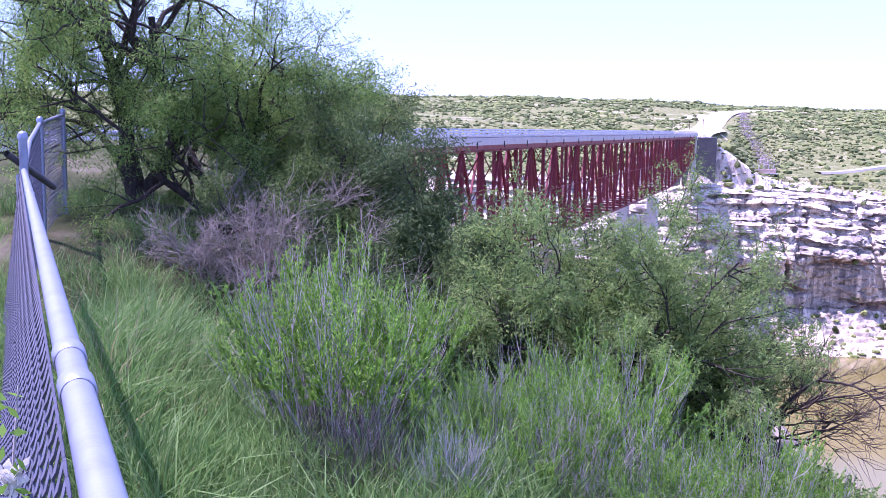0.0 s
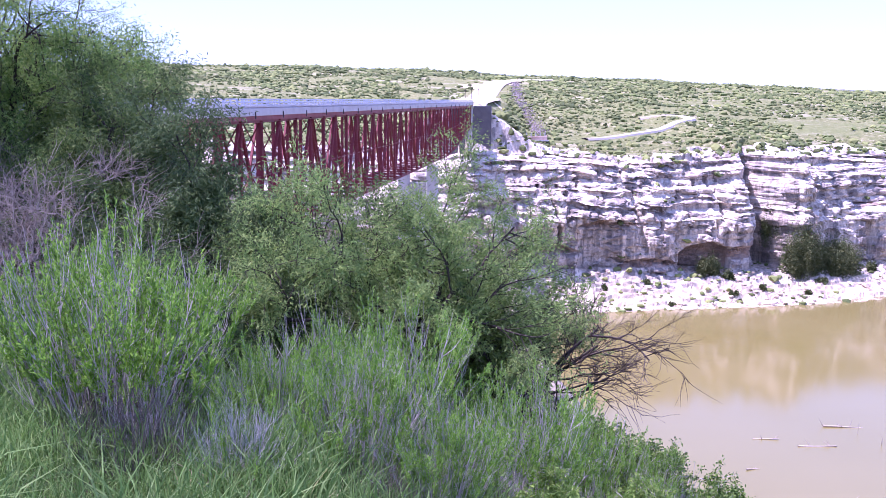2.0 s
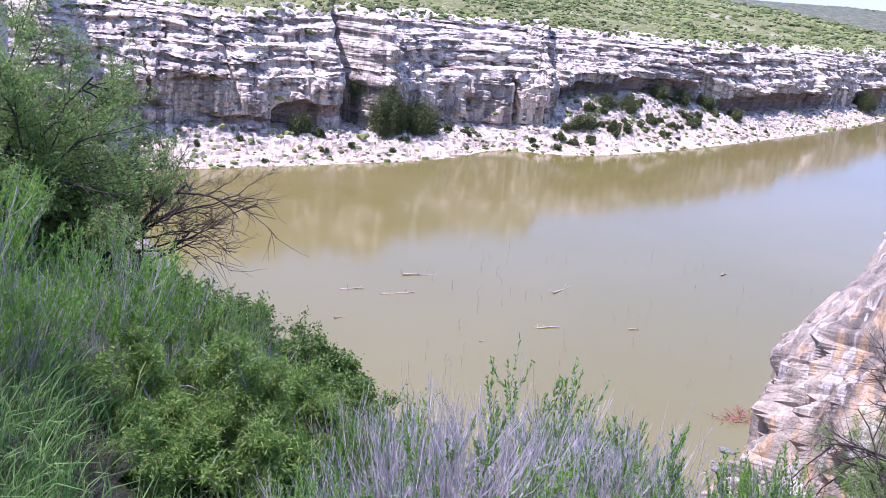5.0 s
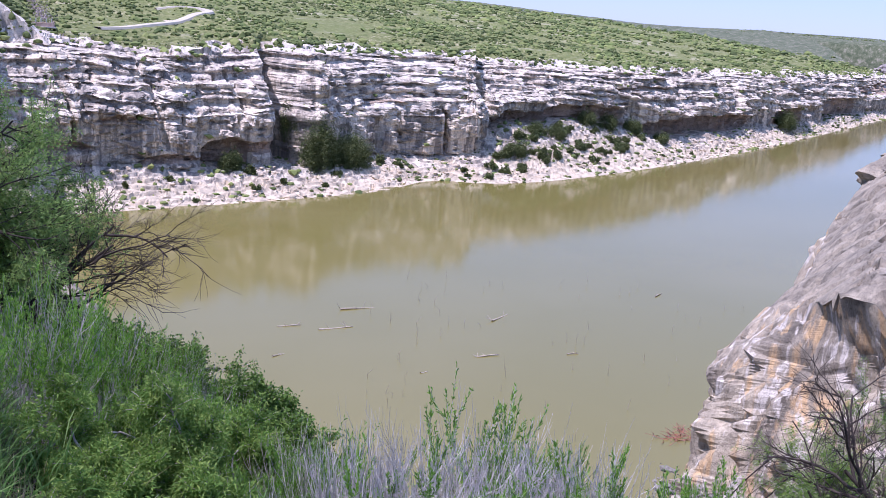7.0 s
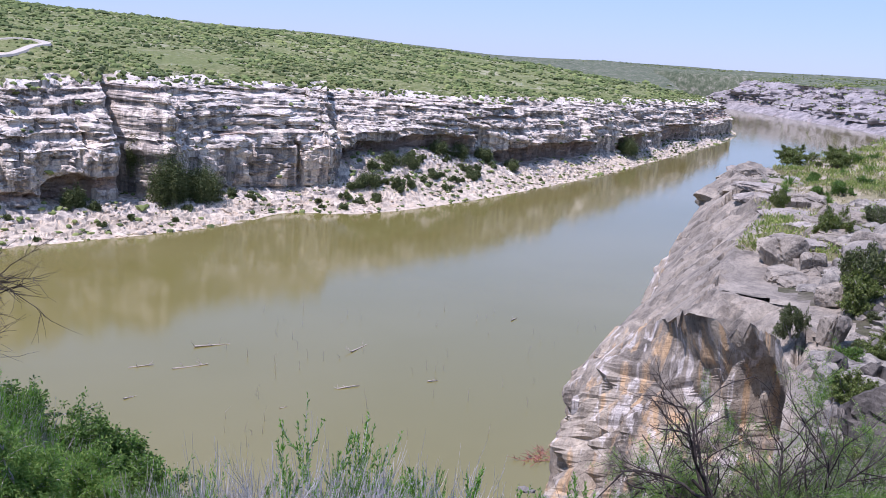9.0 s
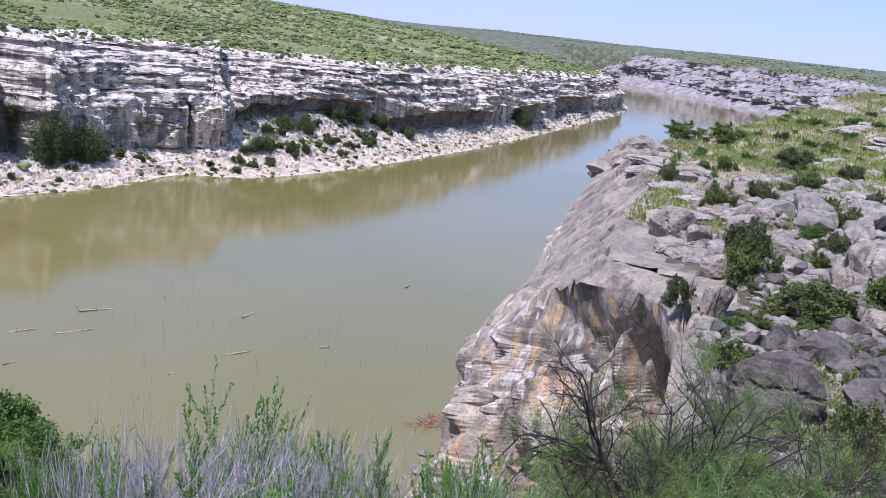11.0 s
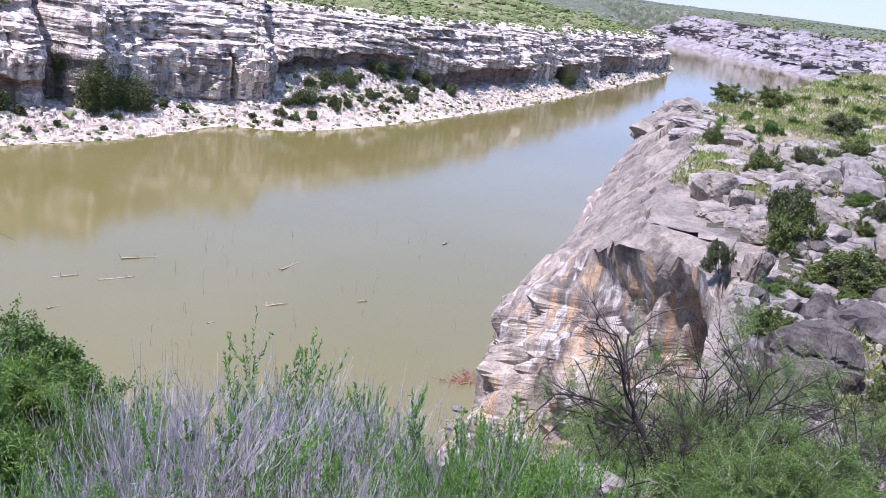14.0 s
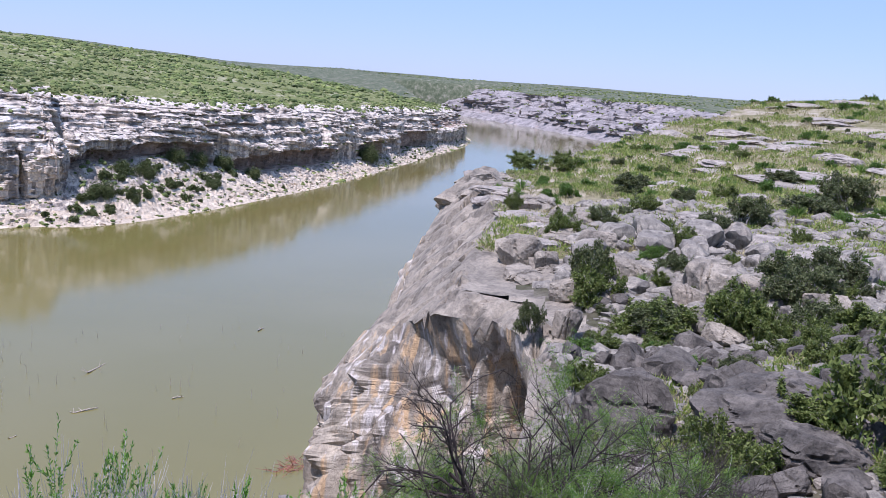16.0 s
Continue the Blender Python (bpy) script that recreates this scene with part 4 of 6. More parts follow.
dry_blade = leafy("dry_grass_blade", (0.286, 0.275, 0.121), (0.418, 0.374, 0.209), (0.572, 0.506, 0.330), 0.3)
dark_bark = barky("dark_mesquite_bark", (0.030, 0.024, 0.022), (0.085, 0.068, 0.06))
grey_bark = barky("grey_twig_bark", (0.30, 0.265, 0.255), (0.54, 0.485, 0.47))
dead_bark = barky("dead_twig_bark", (0.19, 0.165, 0.14), (0.37, 0.33, 0.285))
# dark bark colour for the tangles that imitate shadow under the shrubs
shade_twig = barky("shade_twig_bark", (0.06, 0.05, 0.046), (0.16, 0.138, 0.126))
pale_bark = barky("bleached_twig_bark", (0.35, 0.322, 0.315), (0.62, 0.575, 0.565), 30.0)


def unit(v):
    return v / (np.linalg.norm(v) + 1e-9)


def grow(rng, wood, twigs, base, way, length, radius, level, spec):
    """One limb and, along it, its side limbs; the finest go into twigs as (place, direction)."""
    steps = 6 if level > 0 else 4
    pts, way = [np.array(base, float)], unit(np.array(way, float))
    for k in range(steps):
        way = unit(way + rng.normal(size=3) * spec["wander"] + np.array([0, 0, spec["lift"]]))
        pts.append(pts[-1] + way * length / steps)
    pts = np.array(pts)
    rad = radius * np.linspace(1, 0.45 if level else 0.3, len(pts))
    wood.tube(pts, rad, 6 if radius > 0.03 else (4 if radius > 0.008 else 3))
    if level == 0:
        seg = np.diff(pts, axis=0)
        for k in range(len(seg)):
            twigs.append((pts[k], seg[k]))
        return
    for k in range(spec["kids"][level - 1]):
        t = rng.uniform(spec.get("bare", 0.3), 1.0) * steps
        i = min(int(t), steps - 1)
        at = pts[i] + (pts[i + 1] - pts[i]) * (t - i)
        d = unit(pts[i + 1] - pts[i])
        off = unit(np.cross(d, rng.normal(size=3)))
        a = radians(rng.uniform(*spec["spread"]))
        grow(rng, wood, twigs, at, d * math.cos(a) + off * math.sin(a), length * rng.uniform(*spec.get("shrink", (0.45, 0.75))), max(radius * spec.get("taper", 0.5), spec.get("thin", 0.003)), level - 1, spec)


def woody(name, label, category, where, trunks, spec, seed, bark, leaf, leaf_spec, group=""):
    """A shrub or tree: trunks are (lean x, lean y, length, radius); leaf_spec: leaves a twig segment, length, width, droop."""
    rng = np.random.default_rng(seed)
    x, y = where
    thing = new(name)
    thing.location = (x, y, float(land_z(x, y)[0]) - 0.05)
    tagged(thing, label, category, group)
    twigs = []
    for lx, ly, length, radius in trunks:
        wood = Heap()
        start = np.array([lx * 0.12, ly * 0.12, -0.1])
        grow(rng, wood, twigs, start, (lx, ly, 1.0), length, radius, len(spec["kids"]), spec)
        part("limb", wood.mesh(name + "_limb", bark, True), thing)
    if leaf:
        per, long, wide, droop = leaf_spec
        at = np.array([t[0] for t in twigs])
        seg = np.array([t[1] for t in twigs])
        keep = rng.random(len(at)) < spec.get("leafy", 1.0)
        at, seg = np.repeat(at[keep], per, 0), np.repeat(seg[keep], per, 0)
        base = at + seg * rng.random((len(at), 1)) + rng.normal(size=at.shape) * spec.get("puff", 0.02)
        way = rng.normal(size=base.shape) + 0.6 * seg / (np.linalg.norm(seg, axis=1, keepdims=True) + 1e-9) + np.array([0, 0, -droop])
        heap = Heap()
        heap.blades(base, way, rng.uniform(0.6, 1.3, len(base)) * long, rng.uniform(0.7, 1.3, len(base)) * wide, rng, 0.1)
        part("foliage", heap.mesh(name + "_leaves", leaf), thing)
    return thing


def seepwillow(seed, height, stems, lean, leaf_share, bark, name, label, group, leaf=willow_leaf, leaf_long=0.031, leaf_wide=0.0082):
    """An upright shrub of many thin stems, leafy in its upper part. It stands at the origin."""
    rng = np.random.default_rng(seed)
    thing = new(name)
    tagged(thing, label, "shrub", group)
    wood, heap = Heap(), Heap()
    bases, ways = [], []
    for k in range(stems):
        a, out = rng.uniform(0, 2 * math.pi), rng.random() ** 0.7
        tilt = radians(lean) * out * rng.uniform(0.6, 1.2)
        h = height * rng.uniform(0.6, 1.05) * (1 - 0.25 * out)
        way = np.array([math.cos(a) * math.sin(tilt), math.sin(a) * math.sin(tilt), math.cos(tilt)])
        pts = [np.array([math.cos(a), math.sin(a), 0]) * 0.16 * height * out + (0, 0, -0.06)]
        for j in range(6):
            way = unit(way + rng.normal(size=3) * 0.045 + np.array([0, 0, 0.015]))
            pts.append(pts[-1] + way * h / 6)
        pts = np.array(pts)
        r = rng.uniform(0.0022, 0.0042) * (0.7 + 0.3 * height)
        wood.tube(pts, r * np.linspace(1, 0.4, 7), 3)
        shoots = [(pts, 0.70)]
        for j in range(rng.integers(4, 8)):
            i = rng.integers(3, 6) if rng.random() < 0.4 else rng.integers(4, 6)
            d = unit(pts[i + 1] - pts[i]) if i < 6 else way
            d2 = unit(d + rng.normal(size=3) * 0.33 + np.array([0, 0, 0.15]))
            n = h * rng.uniform(0.16, 0.34)
            sp = np.array([pts[i], pts[i] + d2 * n * 0.5, pts[i] + unit(d2 + np.array([0, 0, 0.25])) * n])
            wood.tube(sp, r * np.array([0.55, 0.45, 0.25]), 3)
            shoots.append((sp, 0.15))
        if rng.random() < leaf_share:
            for sp, start in shoots:
                m = int(rng.uniform(26, 46) * (2.6 if start > 0.3 else 1.4))
                t = (start + (1 - start) * rng.random(m)) * (len(sp) - 1)
                i = np.minimum(t.astype(int), len(sp) - 2)
                seg = sp[i + 1] - sp[i]
                bases.append(sp[i] + seg * (t - i)[:, None])
                ways.append(seg / np.linalg.norm(seg, axis=1, keepdims=True) * 1.25 + rng.normal(size=(m, 3)) * 0.5)
    part("stemwork", wood.mesh(name + "_stems", bark), thing)
    if bases:
        base, way = np.concatenate(bases), np.concatenate(ways)
        heap.blades(base, way, rng.uniform(0.6, 1.3, len(base)) * leaf_long, leaf_wide, rng)
        part("foliage", heap.mesh(name + "_leaves", leaf), thing)
    return thing


def planted(x, y, turn=0.0, size=1.0, tilt=0.0, sink=0.03):
    return pose(x, y, float(land_z(x, y)[0]) - sink, tilt, 0, turn) @ Matrix.Diagonal((size, size, size, 1))


def polar(bearing, r):
    return r * math.sin(radians(bearing)), r * math.cos(radians(bearing))


def stand(models, places, seed):
    """Sets copies of the models at (bearing, metres, size)."""
    rng = np.random.default_rng(seed)
    for k, (b, r, size) in enumerate(places):
        m = planted(*polar(b, r), rng.uniform(0, 360), size)
        model = models[k % len(models)]
        if "used" not in model:
            model["used"] = 1
            model.matrix_basis = m
        else:
            copy_thing(model, m)
    for model in models:
        for o in [model] + [o for o in scene.objects if o.name.split(".")[0] == model.name.split(".")[0]]:
            if "used" in o:
                del o["used"]


# the tall mesquites by the fence
TREE = {"kids": (6, 6, 6), "wander": 0.22, "lift": 0.03, "spread": (30, 72), "bare": 0.34, "shrink": (0.45, 0.72), "puff": 0.07, "taper": 0.42, "thin": 0.004}
woody("mesquite_tree", "feathery green mesquite tree with black leaning trunks beside the fence", "tree", (-4.2, 14.2),
      [(-0.14, 0.0, 3.1, 0.15), (0.22, 0.1, 3.0, 0.11), (-0.45, 0.3, 2.9, 0.07)], dict(TREE, bare=0.55, kids=(6, 6, 8)), 11, dark_bark, mesquite_leaf, (36, 0.06, 0.012, 0.5), "mesquites")
woody("mesquite_tree", "tall mesquite with dense drooping green crown on the slope", "tree", (-2.6, 14.2),
      [(-0.35, 0.0, 2.5, 0.09), (0.22, 0.0, 2.15, 0.10), (-0.8, -0.1, 2.4, 0.08), (0.15, 0.6, 2.4, 0.08), (0.0, -0.3, 2.1, 0.07)], TREE, 23, dark_bark, mesquite_leaf, (36, 0.06, 0.012, 0.5), "mesquites")
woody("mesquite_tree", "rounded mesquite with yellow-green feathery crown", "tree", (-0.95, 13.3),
      [(-0.3, -0.1, 1.75, 0.08), (0.12, 0.0, 1.6, 0.07), (-0.75, 0.1, 1.9, 0.06), (0.05, 0.5, 1.8, 0.06), (0.05, -0.5, 1.4, 0.06)], TREE, 37, dark_bark, crown_shade_leaf, (36, 0.06, 0.012, 0.5), "mesquites")
woody("mesquite_tree", "mesquite with low branches, shade painted into its dark leaves", "tree", (-0.45, 12.3),
      [(-0.3, -0.2, 1.55, 0.06), (0.25, 0.0, 1.5, 0.05), (-0.9, 0.1, 1.4, 0.05), (0.1, 0.5, 1.5, 0.05)], TREE, 39, dark_bark, inner_shade_leaf, (44, 0.062, 0.014, 0.5), "mesquites")
# added to darken the gap below the crowns, shade in the leaf colour
woody("mesquite_tree", "low dense mesquite under the taller crowns, leaves coloured as shade", "tree", (0.15, 11.6),
      [(-0.5, -0.1, 1.3, 0.05), (0.4, 0.0, 1.2, 0.05), (-1.2, 0.1, 1.2, 0.04), (0.9, 0.2, 1.1, 0.04), (0.0, -0.5, 1.0, 0.04)], dict(TREE, bare=0.25), 40, dark_bark, inner_shade_leaf, (36, 0.06, 0.014, 0.4), "mesquites")
# the open mesquite at the edge of the slope, half bare
OPEN = {"kids": (8, 6, 5), "wander": 0.17, "lift": 0.03, "spread": (25, 60), "bare": 0.2, "leafy": 0.78, "thin": 0.0035, "taper": 0.45, "puff": 0.035}
woody("mesquite_shrub", "open grey-green mesquite shrub with bare twig ends above the river", "shrub", (2.0, 10.4),
      [(-0.9, 0.1, 1.6, 0.04), (-0.3, 0.2, 1.8, 0.045), (0.3, 0.0, 1.9, 0.045), (0.6, -0.1, 1.35, 0.04), (0.0, -0.5, 1.5, 0.035), (-1.5, -0.2, 1.5, 0.035), (0.1, 0.6, 1.8, 0.04)], OPEN, 41, dark_bark, shade_leaf, (22, 0.052, 0.012, 0.2), "mesquites")
woody("mesquite_shrub", "thin mesquite shrub with sparse small leaves", "shrub", (3.0, 10.6),
      [(0.1, 0.0, 1.2, 0.035), (0.4, -0.2, 0.9, 0.03), (-0.5, 0.0, 1.3, 0.035), (0.1, -0.6, 1.0, 0.03)], dict(OPEN, leafy=0.6), 43, dark_bark, shade_leaf, (11, 0.06, 0.014, 0.2), "mesquites")
woody("mesquite_shrub", "grey-green mesquite shrub between the taller trees", "shrub", (0.9, 11.6),
      [(0.1, 0.0, 1.5, 0.035), (-0.7, 0.1, 1.5, 0.03), (0.7, 0.1, 1.5, 0.03), (0.0, -0.6, 1.3, 0.03)], OPEN, 47, dark_bark, crown_shade_leaf, (13, 0.06, 0.013, 0.2), "mesquites")
# another added low crown whose dark leaves stand in for shade
woody("mesquite_tree", "low mesquite thicket with leaves coloured dark as shade", "tree", polar(-1.7, 9.9),
      [(-0.5, -0.1, 0.95, 0.04), (0.4, 0.0, 0.9, 0.04), (-1.2, 0.1, 0.95, 0.035), (0.9, 0.2, 0.9, 0.035), (0.0, -0.5, 0.8, 0.035)], dict(TREE, bare=0.2), 48, dark_bark, inner_shade_leaf, (30, 0.055, 0.013, 0.4), "mesquites")
BARE = {"kids": (7, 6, 4), "wander": 0.16, "lift": 0.0, "spread": (22, 55), "bare": 0.3, "thin": 0.003}
woody("bare_shrub", "dark leafless shrub with crooked branches reaching over the water", "shrub", (2.9, 10.3),
      [(1.2, -0.1, 1.5, 0.03), (1.8, -0.3, 1.35, 0.026), (0.8, 0.2, 1.4, 0.026), (2.6, -0.2, 1.2, 0.022)], BARE, 53, dark_bark, None, None, "bare shrubs")
GREY = {"kids": (9, 7, 5), "wander": 0.2, "lift": 0.02, "spread": (25, 65), "bare": 0.15, "thin": 0.003}
for k, (b, r, s) in enumerate(((-11.0, 12.2, 0.95), (-7.5, 11.8, 1.15), (-4.5, 11.2, 0.95), (-13.0, 12.4, 0.55), (-9.2, 12.6, 1.35), (-6.0, 12.4, 1.2), (-2.6, 10.6, 0.7))):
    woody("dead_shrub", "grey leafless shrub with a dense tangle of twigs", "shrub", polar(b, r), [(0.6, 0.1, s, 0.02), (-0.6, 0.2, s, 0.02), (0.1, -0.5, s, 0.02), (-0.1, 0.6, s * 0.9, 0.02)], GREY, 60 + k, dead_bark, None, None, "dead shrubs")
# the dark bare mesquite and its leafy neighbours in the hollow
woody("bare_mesquite", "dark nearly leafless mesquite with crooked forking branches", "shrub", (9.6, 4.0),
      [(0.2, 0.0, 1.8, 0.045), (0.7, -0.2, 1.7, 0.04), (-1.9, 1.1, 2.2, 0.035), (0.4, -0.5, 1.5, 0.035), (-0.6, 0.3, 1.7, 0.03)], dict(BARE, kids=(7, 6, 5), lift=0.0, taper=0.45, spread=(25, 65)), 77, dark_bark, None, None, "bare shrubs")
for b, r, s, seed in ((69.5, 10.4, 1.25, 171), (74.5, 10.6, 1.6, 172), (78.5, 12.0, 1.4, 174)):
    woody("bare_mesquite", "dark twiggy mesquite with few leaves in the hollow", "shrub", polar(b, r), [(-0.6, 0.2, s, 0.03), (0.5, 0.1, s, 0.03), (0.0, -0.5, s, 0.025), (-0.2, 0.5, s, 0.03), (0.9, -0.3, s, 0.025)], dict(BARE, kids=(8, 7, 6), taper=0.45), seed, dark_bark, None, None, "bare shrubs")
FEATHER = {"kids": (8, 6, 4), "wander": 0.18, "lift": 0.01, "spread": (30, 70), "bare": 0.2, "thin": 0.003}
for k, (b, r, s) in enumerate(((71.0, 12.0, 1.9), (74.5, 11.5, 1.6), (78.5, 11.8, 1.4), (73.0, 9.6, 1.0), (81.0, 10.2, 0.9), (68.0, 10.4, 1.2), (77.0, 9.6, 0.9), (66.5, 12.6, 1.5), (24.0, 5.4, 0.55), (20.5, 5.0, 0.45), (27.5, 6.0, 0.5), (24.5, 6.9, 0.42))):
    woody("feathery_shrub", "light green feathery-leaved shrub on the slope", "shrub", polar(b, r), [(0.5, 0.1, s, 0.018), (-0.6, 0.2, s, 0.018), (0.1, -0.6, s, 0.018), (0.0, 0.4, s, 0.018)], FEATHER, 80 + k, grey_bark, feather_leaf, (24, 0.036, 0.008, 0.2), "feathery shrubs")
ROUND = {"kids": (9, 7, 4), "wander": 0.16, "lift": 0.03, "spread": (25, 65), "bare": 0.1, "thin": 0.003}
for k, (b, r, s) in enumerate(((24.0, 9.4, 0.72), (26.4, 9.3, 0.66), (28.4, 9.0, 0.60), (30.2, 8.6, 0.52), (31.8, 8.3, 0.48), (33.4, 7.9, 0.42), (35.0, 7.4, 0.40), (37.0, 7.0, 0.36), (21.5, 9.6, 0.8), (39.5, 6.8, 0.32))):
    woody("round_shrub", "dense dark green rounded shrub at the edge of the drop", "shrub", polar(b, r), [(0.4, 0.1, s, 0.02), (-0.4, 0.2, s, 0.02), (0.1, -0.5, s, 0.02), (0.0, 0.1, s, 0.02)], ROUND, 95 + k, grey_bark, bush_leaf, (10, 0.034, 0.019, 0.0), "round shrubs")

models = [seepwillow(100 + k, 1.35, 120, 32, 0.54, grey_bark, "seepwillow", "upright green seepwillow shrub with grey woody stems", "seepwillows") for k in range(4)]
stand(models, [(-5.6, 5.7, 1.05), (-3.7, 6.1, 0.9), (-8.0, 6.4, 0.9), (6.0, 7.0, 0.85), (10.0, 6.3, 0.85), (14.0, 6.6, 0.8), (8.0, 5.2, 0.7), (13.0, 5.0, 0.7), (17.5, 5.8, 0.75),
               (3.0, 5.6, 0.62), (19.0, 7.8, 0.75), (22.5, 8.2, 0.75), (26.0, 7.9, 0.7), (16.0, 8.0, 0.8), (30.0, 7.5, 0.7), (33.0, 5.6, 0.7), (37.0, 6.6, 0.65), (44.5, 5.9, 0.66), (48.5, 6.2, 0.66),
               (34.0, 3.5, 0.62), (30.5, 3.9, 0.62), (53.5, 4.7, 0.76), (56.0, 4.2, 0.72), (58.5, 3.9, 0.75), (57.5, 5.0, 0.8), (60.5, 5.6, 0.85), (63.0, 4.9, 0.8), (66.0, 5.5, 0.75), (58.5, 6.6, 0.8), (22.3, 8.9, 1.05), (24.8, 8.8, 0.95), (27.2, 8.4, 0.85), (19.5, 9.0, 1.0)], 5)
models = [seepwillow(120 + k, 1.25, 120, 38, 0.10, pale_bark, "bleached_shrub", "bleached grey shrub of thin bare upright stems", "bleached shrubs") for k in range(3)]
stand(models, [(36.5, 5.0, 0.82), (40.0, 4.7, 0.88), (43.5, 5.2, 0.9), (47.0, 4.8, 0.95), (50.5, 5.2, 0.98), (52.0, 4.3, 0.82), (38.0, 5.9, 0.85), (42.0, 3.5, 0.9), (46.5, 3.4, 0.9), (51.0, 3.6, 0.9), (49.0, 4.2, 0.86), (39.5, 4.0, 0.85), (36.5, 3.9, 0.9), (33.5, 4.4, 0.8), (54.0, 3.7, 0.8), (48.0, 3.0, 0.85), (44.0, 2.9, 0.8), (-3.6, 5.3, 0.5), (16.5, 7.2, 0.75), (30.5, 7.9, 0.7), (1.0, 4.9, 0.5), (61.5, 4.4, 0.7), (33.5, 7.2, 0.7), (45.5, 4.2, 0.85), (64.5, 6.6, 0.7)], 6)

# dark tangles added at the shrubs' feet in place of the shadow there
models = [seepwillow(140 + k, 0.8, 130, 62, 0.0, shade_twig, "twig_tangle", "added dark twig tangle standing in for shadow under green shoots", "twig tangles") for k in range(3)]
stand(models, [(-4.6, 5.1, 0.75), (-6.8, 5.6, 0.7), (-2.8, 5.7, 0.65), (9.5, 4.7, 0.6), (12.5, 4.5, 0.6), (7.0, 4.9, 0.5), (15.5, 4.9, 0.55), (32.0, 4.4, 0.6), (20.0, 4.6, 0.45), (46.0, 4.1, 0.7), (54.0, 4.3, 0.6), (60.0, 4.6, 0.6), (11.0, 4.0, 0.6), (17.0, 4.2, 0.6), (14.0, 5.6, 0.75), (19.0, 5.6, 0.65), (6.0, 5.8, 0.7), (22.0, 6.6, 0.7), (26.0, 5.0, 0.55), (29.0, 6.4, 0.7), (24.0, 7.6, 0.7), (3.0, 6.6, 0.7), (66.0, 5.4, 0.7), (70.0, 6.4, 0.8)], 9)


def grass():
    """Blades over the near slope, in tufts."""
    rng = np.random.default_rng(8)
    green_heap, dry_heap = Heap(), Heap()
    for heap, tufts, per, length in ((green_heap, 22000, 16, 0.38), (green_heap, 9000, 12, 0.26), (dry_heap, 3600, 15, 0.30)):
        around = length == 0.26
        r = (0.9 if around else 2.0) + (13 if around else 19) * rng.random(tufts) ** (0.7 if around else 1.15)
        b = np.radians(rng.uniform(84, 330, tufts) if around else rng.uniform(-30, 84, tufts))
        x, y = r * np.sin(b), r * np.cos(b)
        s, _ = rim_distance(x, y)
        ok = (s > 0.2) & ((np.degrees(b) < 7) | (np.degrees(b) > 26) | (rng.random(tufts) < 0.45)) & ((np.degrees(b) < 24) | (r < 9) | (rng.random(tufts) < 0.25)) & ((np.degrees(b) < 29) | (rng.random(tufts) < 0.10))
        ok &= fbm(np.stack([x / 0.8, y / 0.8, 0 * x], 1), 2) > -0.08
        x, y = x[ok], y[ok]
        z = land_z(x, y)
        n = len(x)
        base = np.repeat(np.stack([x, y, z - 0.02], 1), per, 0)
        base[:, :2] += rng.normal(size=(n * per, 2)) * 0.07
        way = rng.normal(size=(n * per, 3)) * 0.42 + np.array([0, 0, 1.0])
        clump = np.clip(1.0 + 0.9 * fbm(np.stack([x / 1.1, y / 1.1, 0 * x], 1), 2), 0.35, 1.9)
        size = np.repeat(rng.uniform(0.55, 1.35, n) * clump, per) * rng.uniform(0.6, 1.2, n * per)
        heap.blades(base, way, size * length, 0.0082, rng, 0.26)
    n = 2400
    r, b = 2.0 + 5.5 * rng.random(n) ** 1.3, np.radians(rng.uniform(56, 90, n))
    x, y = r * np.sin(b), r * np.cos(b)
    base = np.repeat(np.stack([x, y, land_z(x, y) - 0.02], 1), 22, 0)
    base[:, :2] += rng.normal(size=(len(base), 2)) * 0.05
    dry_heap.blades(base, rng.normal(size=base.shape) * 0.6 + np.array([0, 0, 1.0]), np.repeat(rng.uniform(0.12, 0.34, n), 22) * rng.uniform(0.6, 1.2, len(base)), 0.005, rng, 0.25)
    n = 5200
    r, b = 1.0 + 6.5 * rng.random(n) ** 0.8, np.radians(rng.uniform(-30, 16, n))
    x, y = r * np.sin(b), r * np.cos(b)
    base = np.repeat(np.stack([x, y, land_z(x, y) - 0.02], 1), 14, 0)
    base[:, :2] += rng.normal(size=(len(base), 2)) * 0.06
    green_heap.blades(base, rng.normal(size=base.shape) * 0.38 + np.array([0, 0, 1.0]), np.repeat(rng.uniform(0.2, 0.55, n), 14) * rng.uniform(0.6, 1.2, len(base)), 0.006, rng, 0.3)
    tagged(part("grass", green_heap.mesh("grass", grass_blade)), "long bright green grass tufts on the slope", "grass", kind="stuff")
    tagged(part("dry_grass", dry_heap.mesh("dry_grass", dry_blade)), "straw-coloured dry grass tufts among the green", "grass", kind="stuff")


grass()

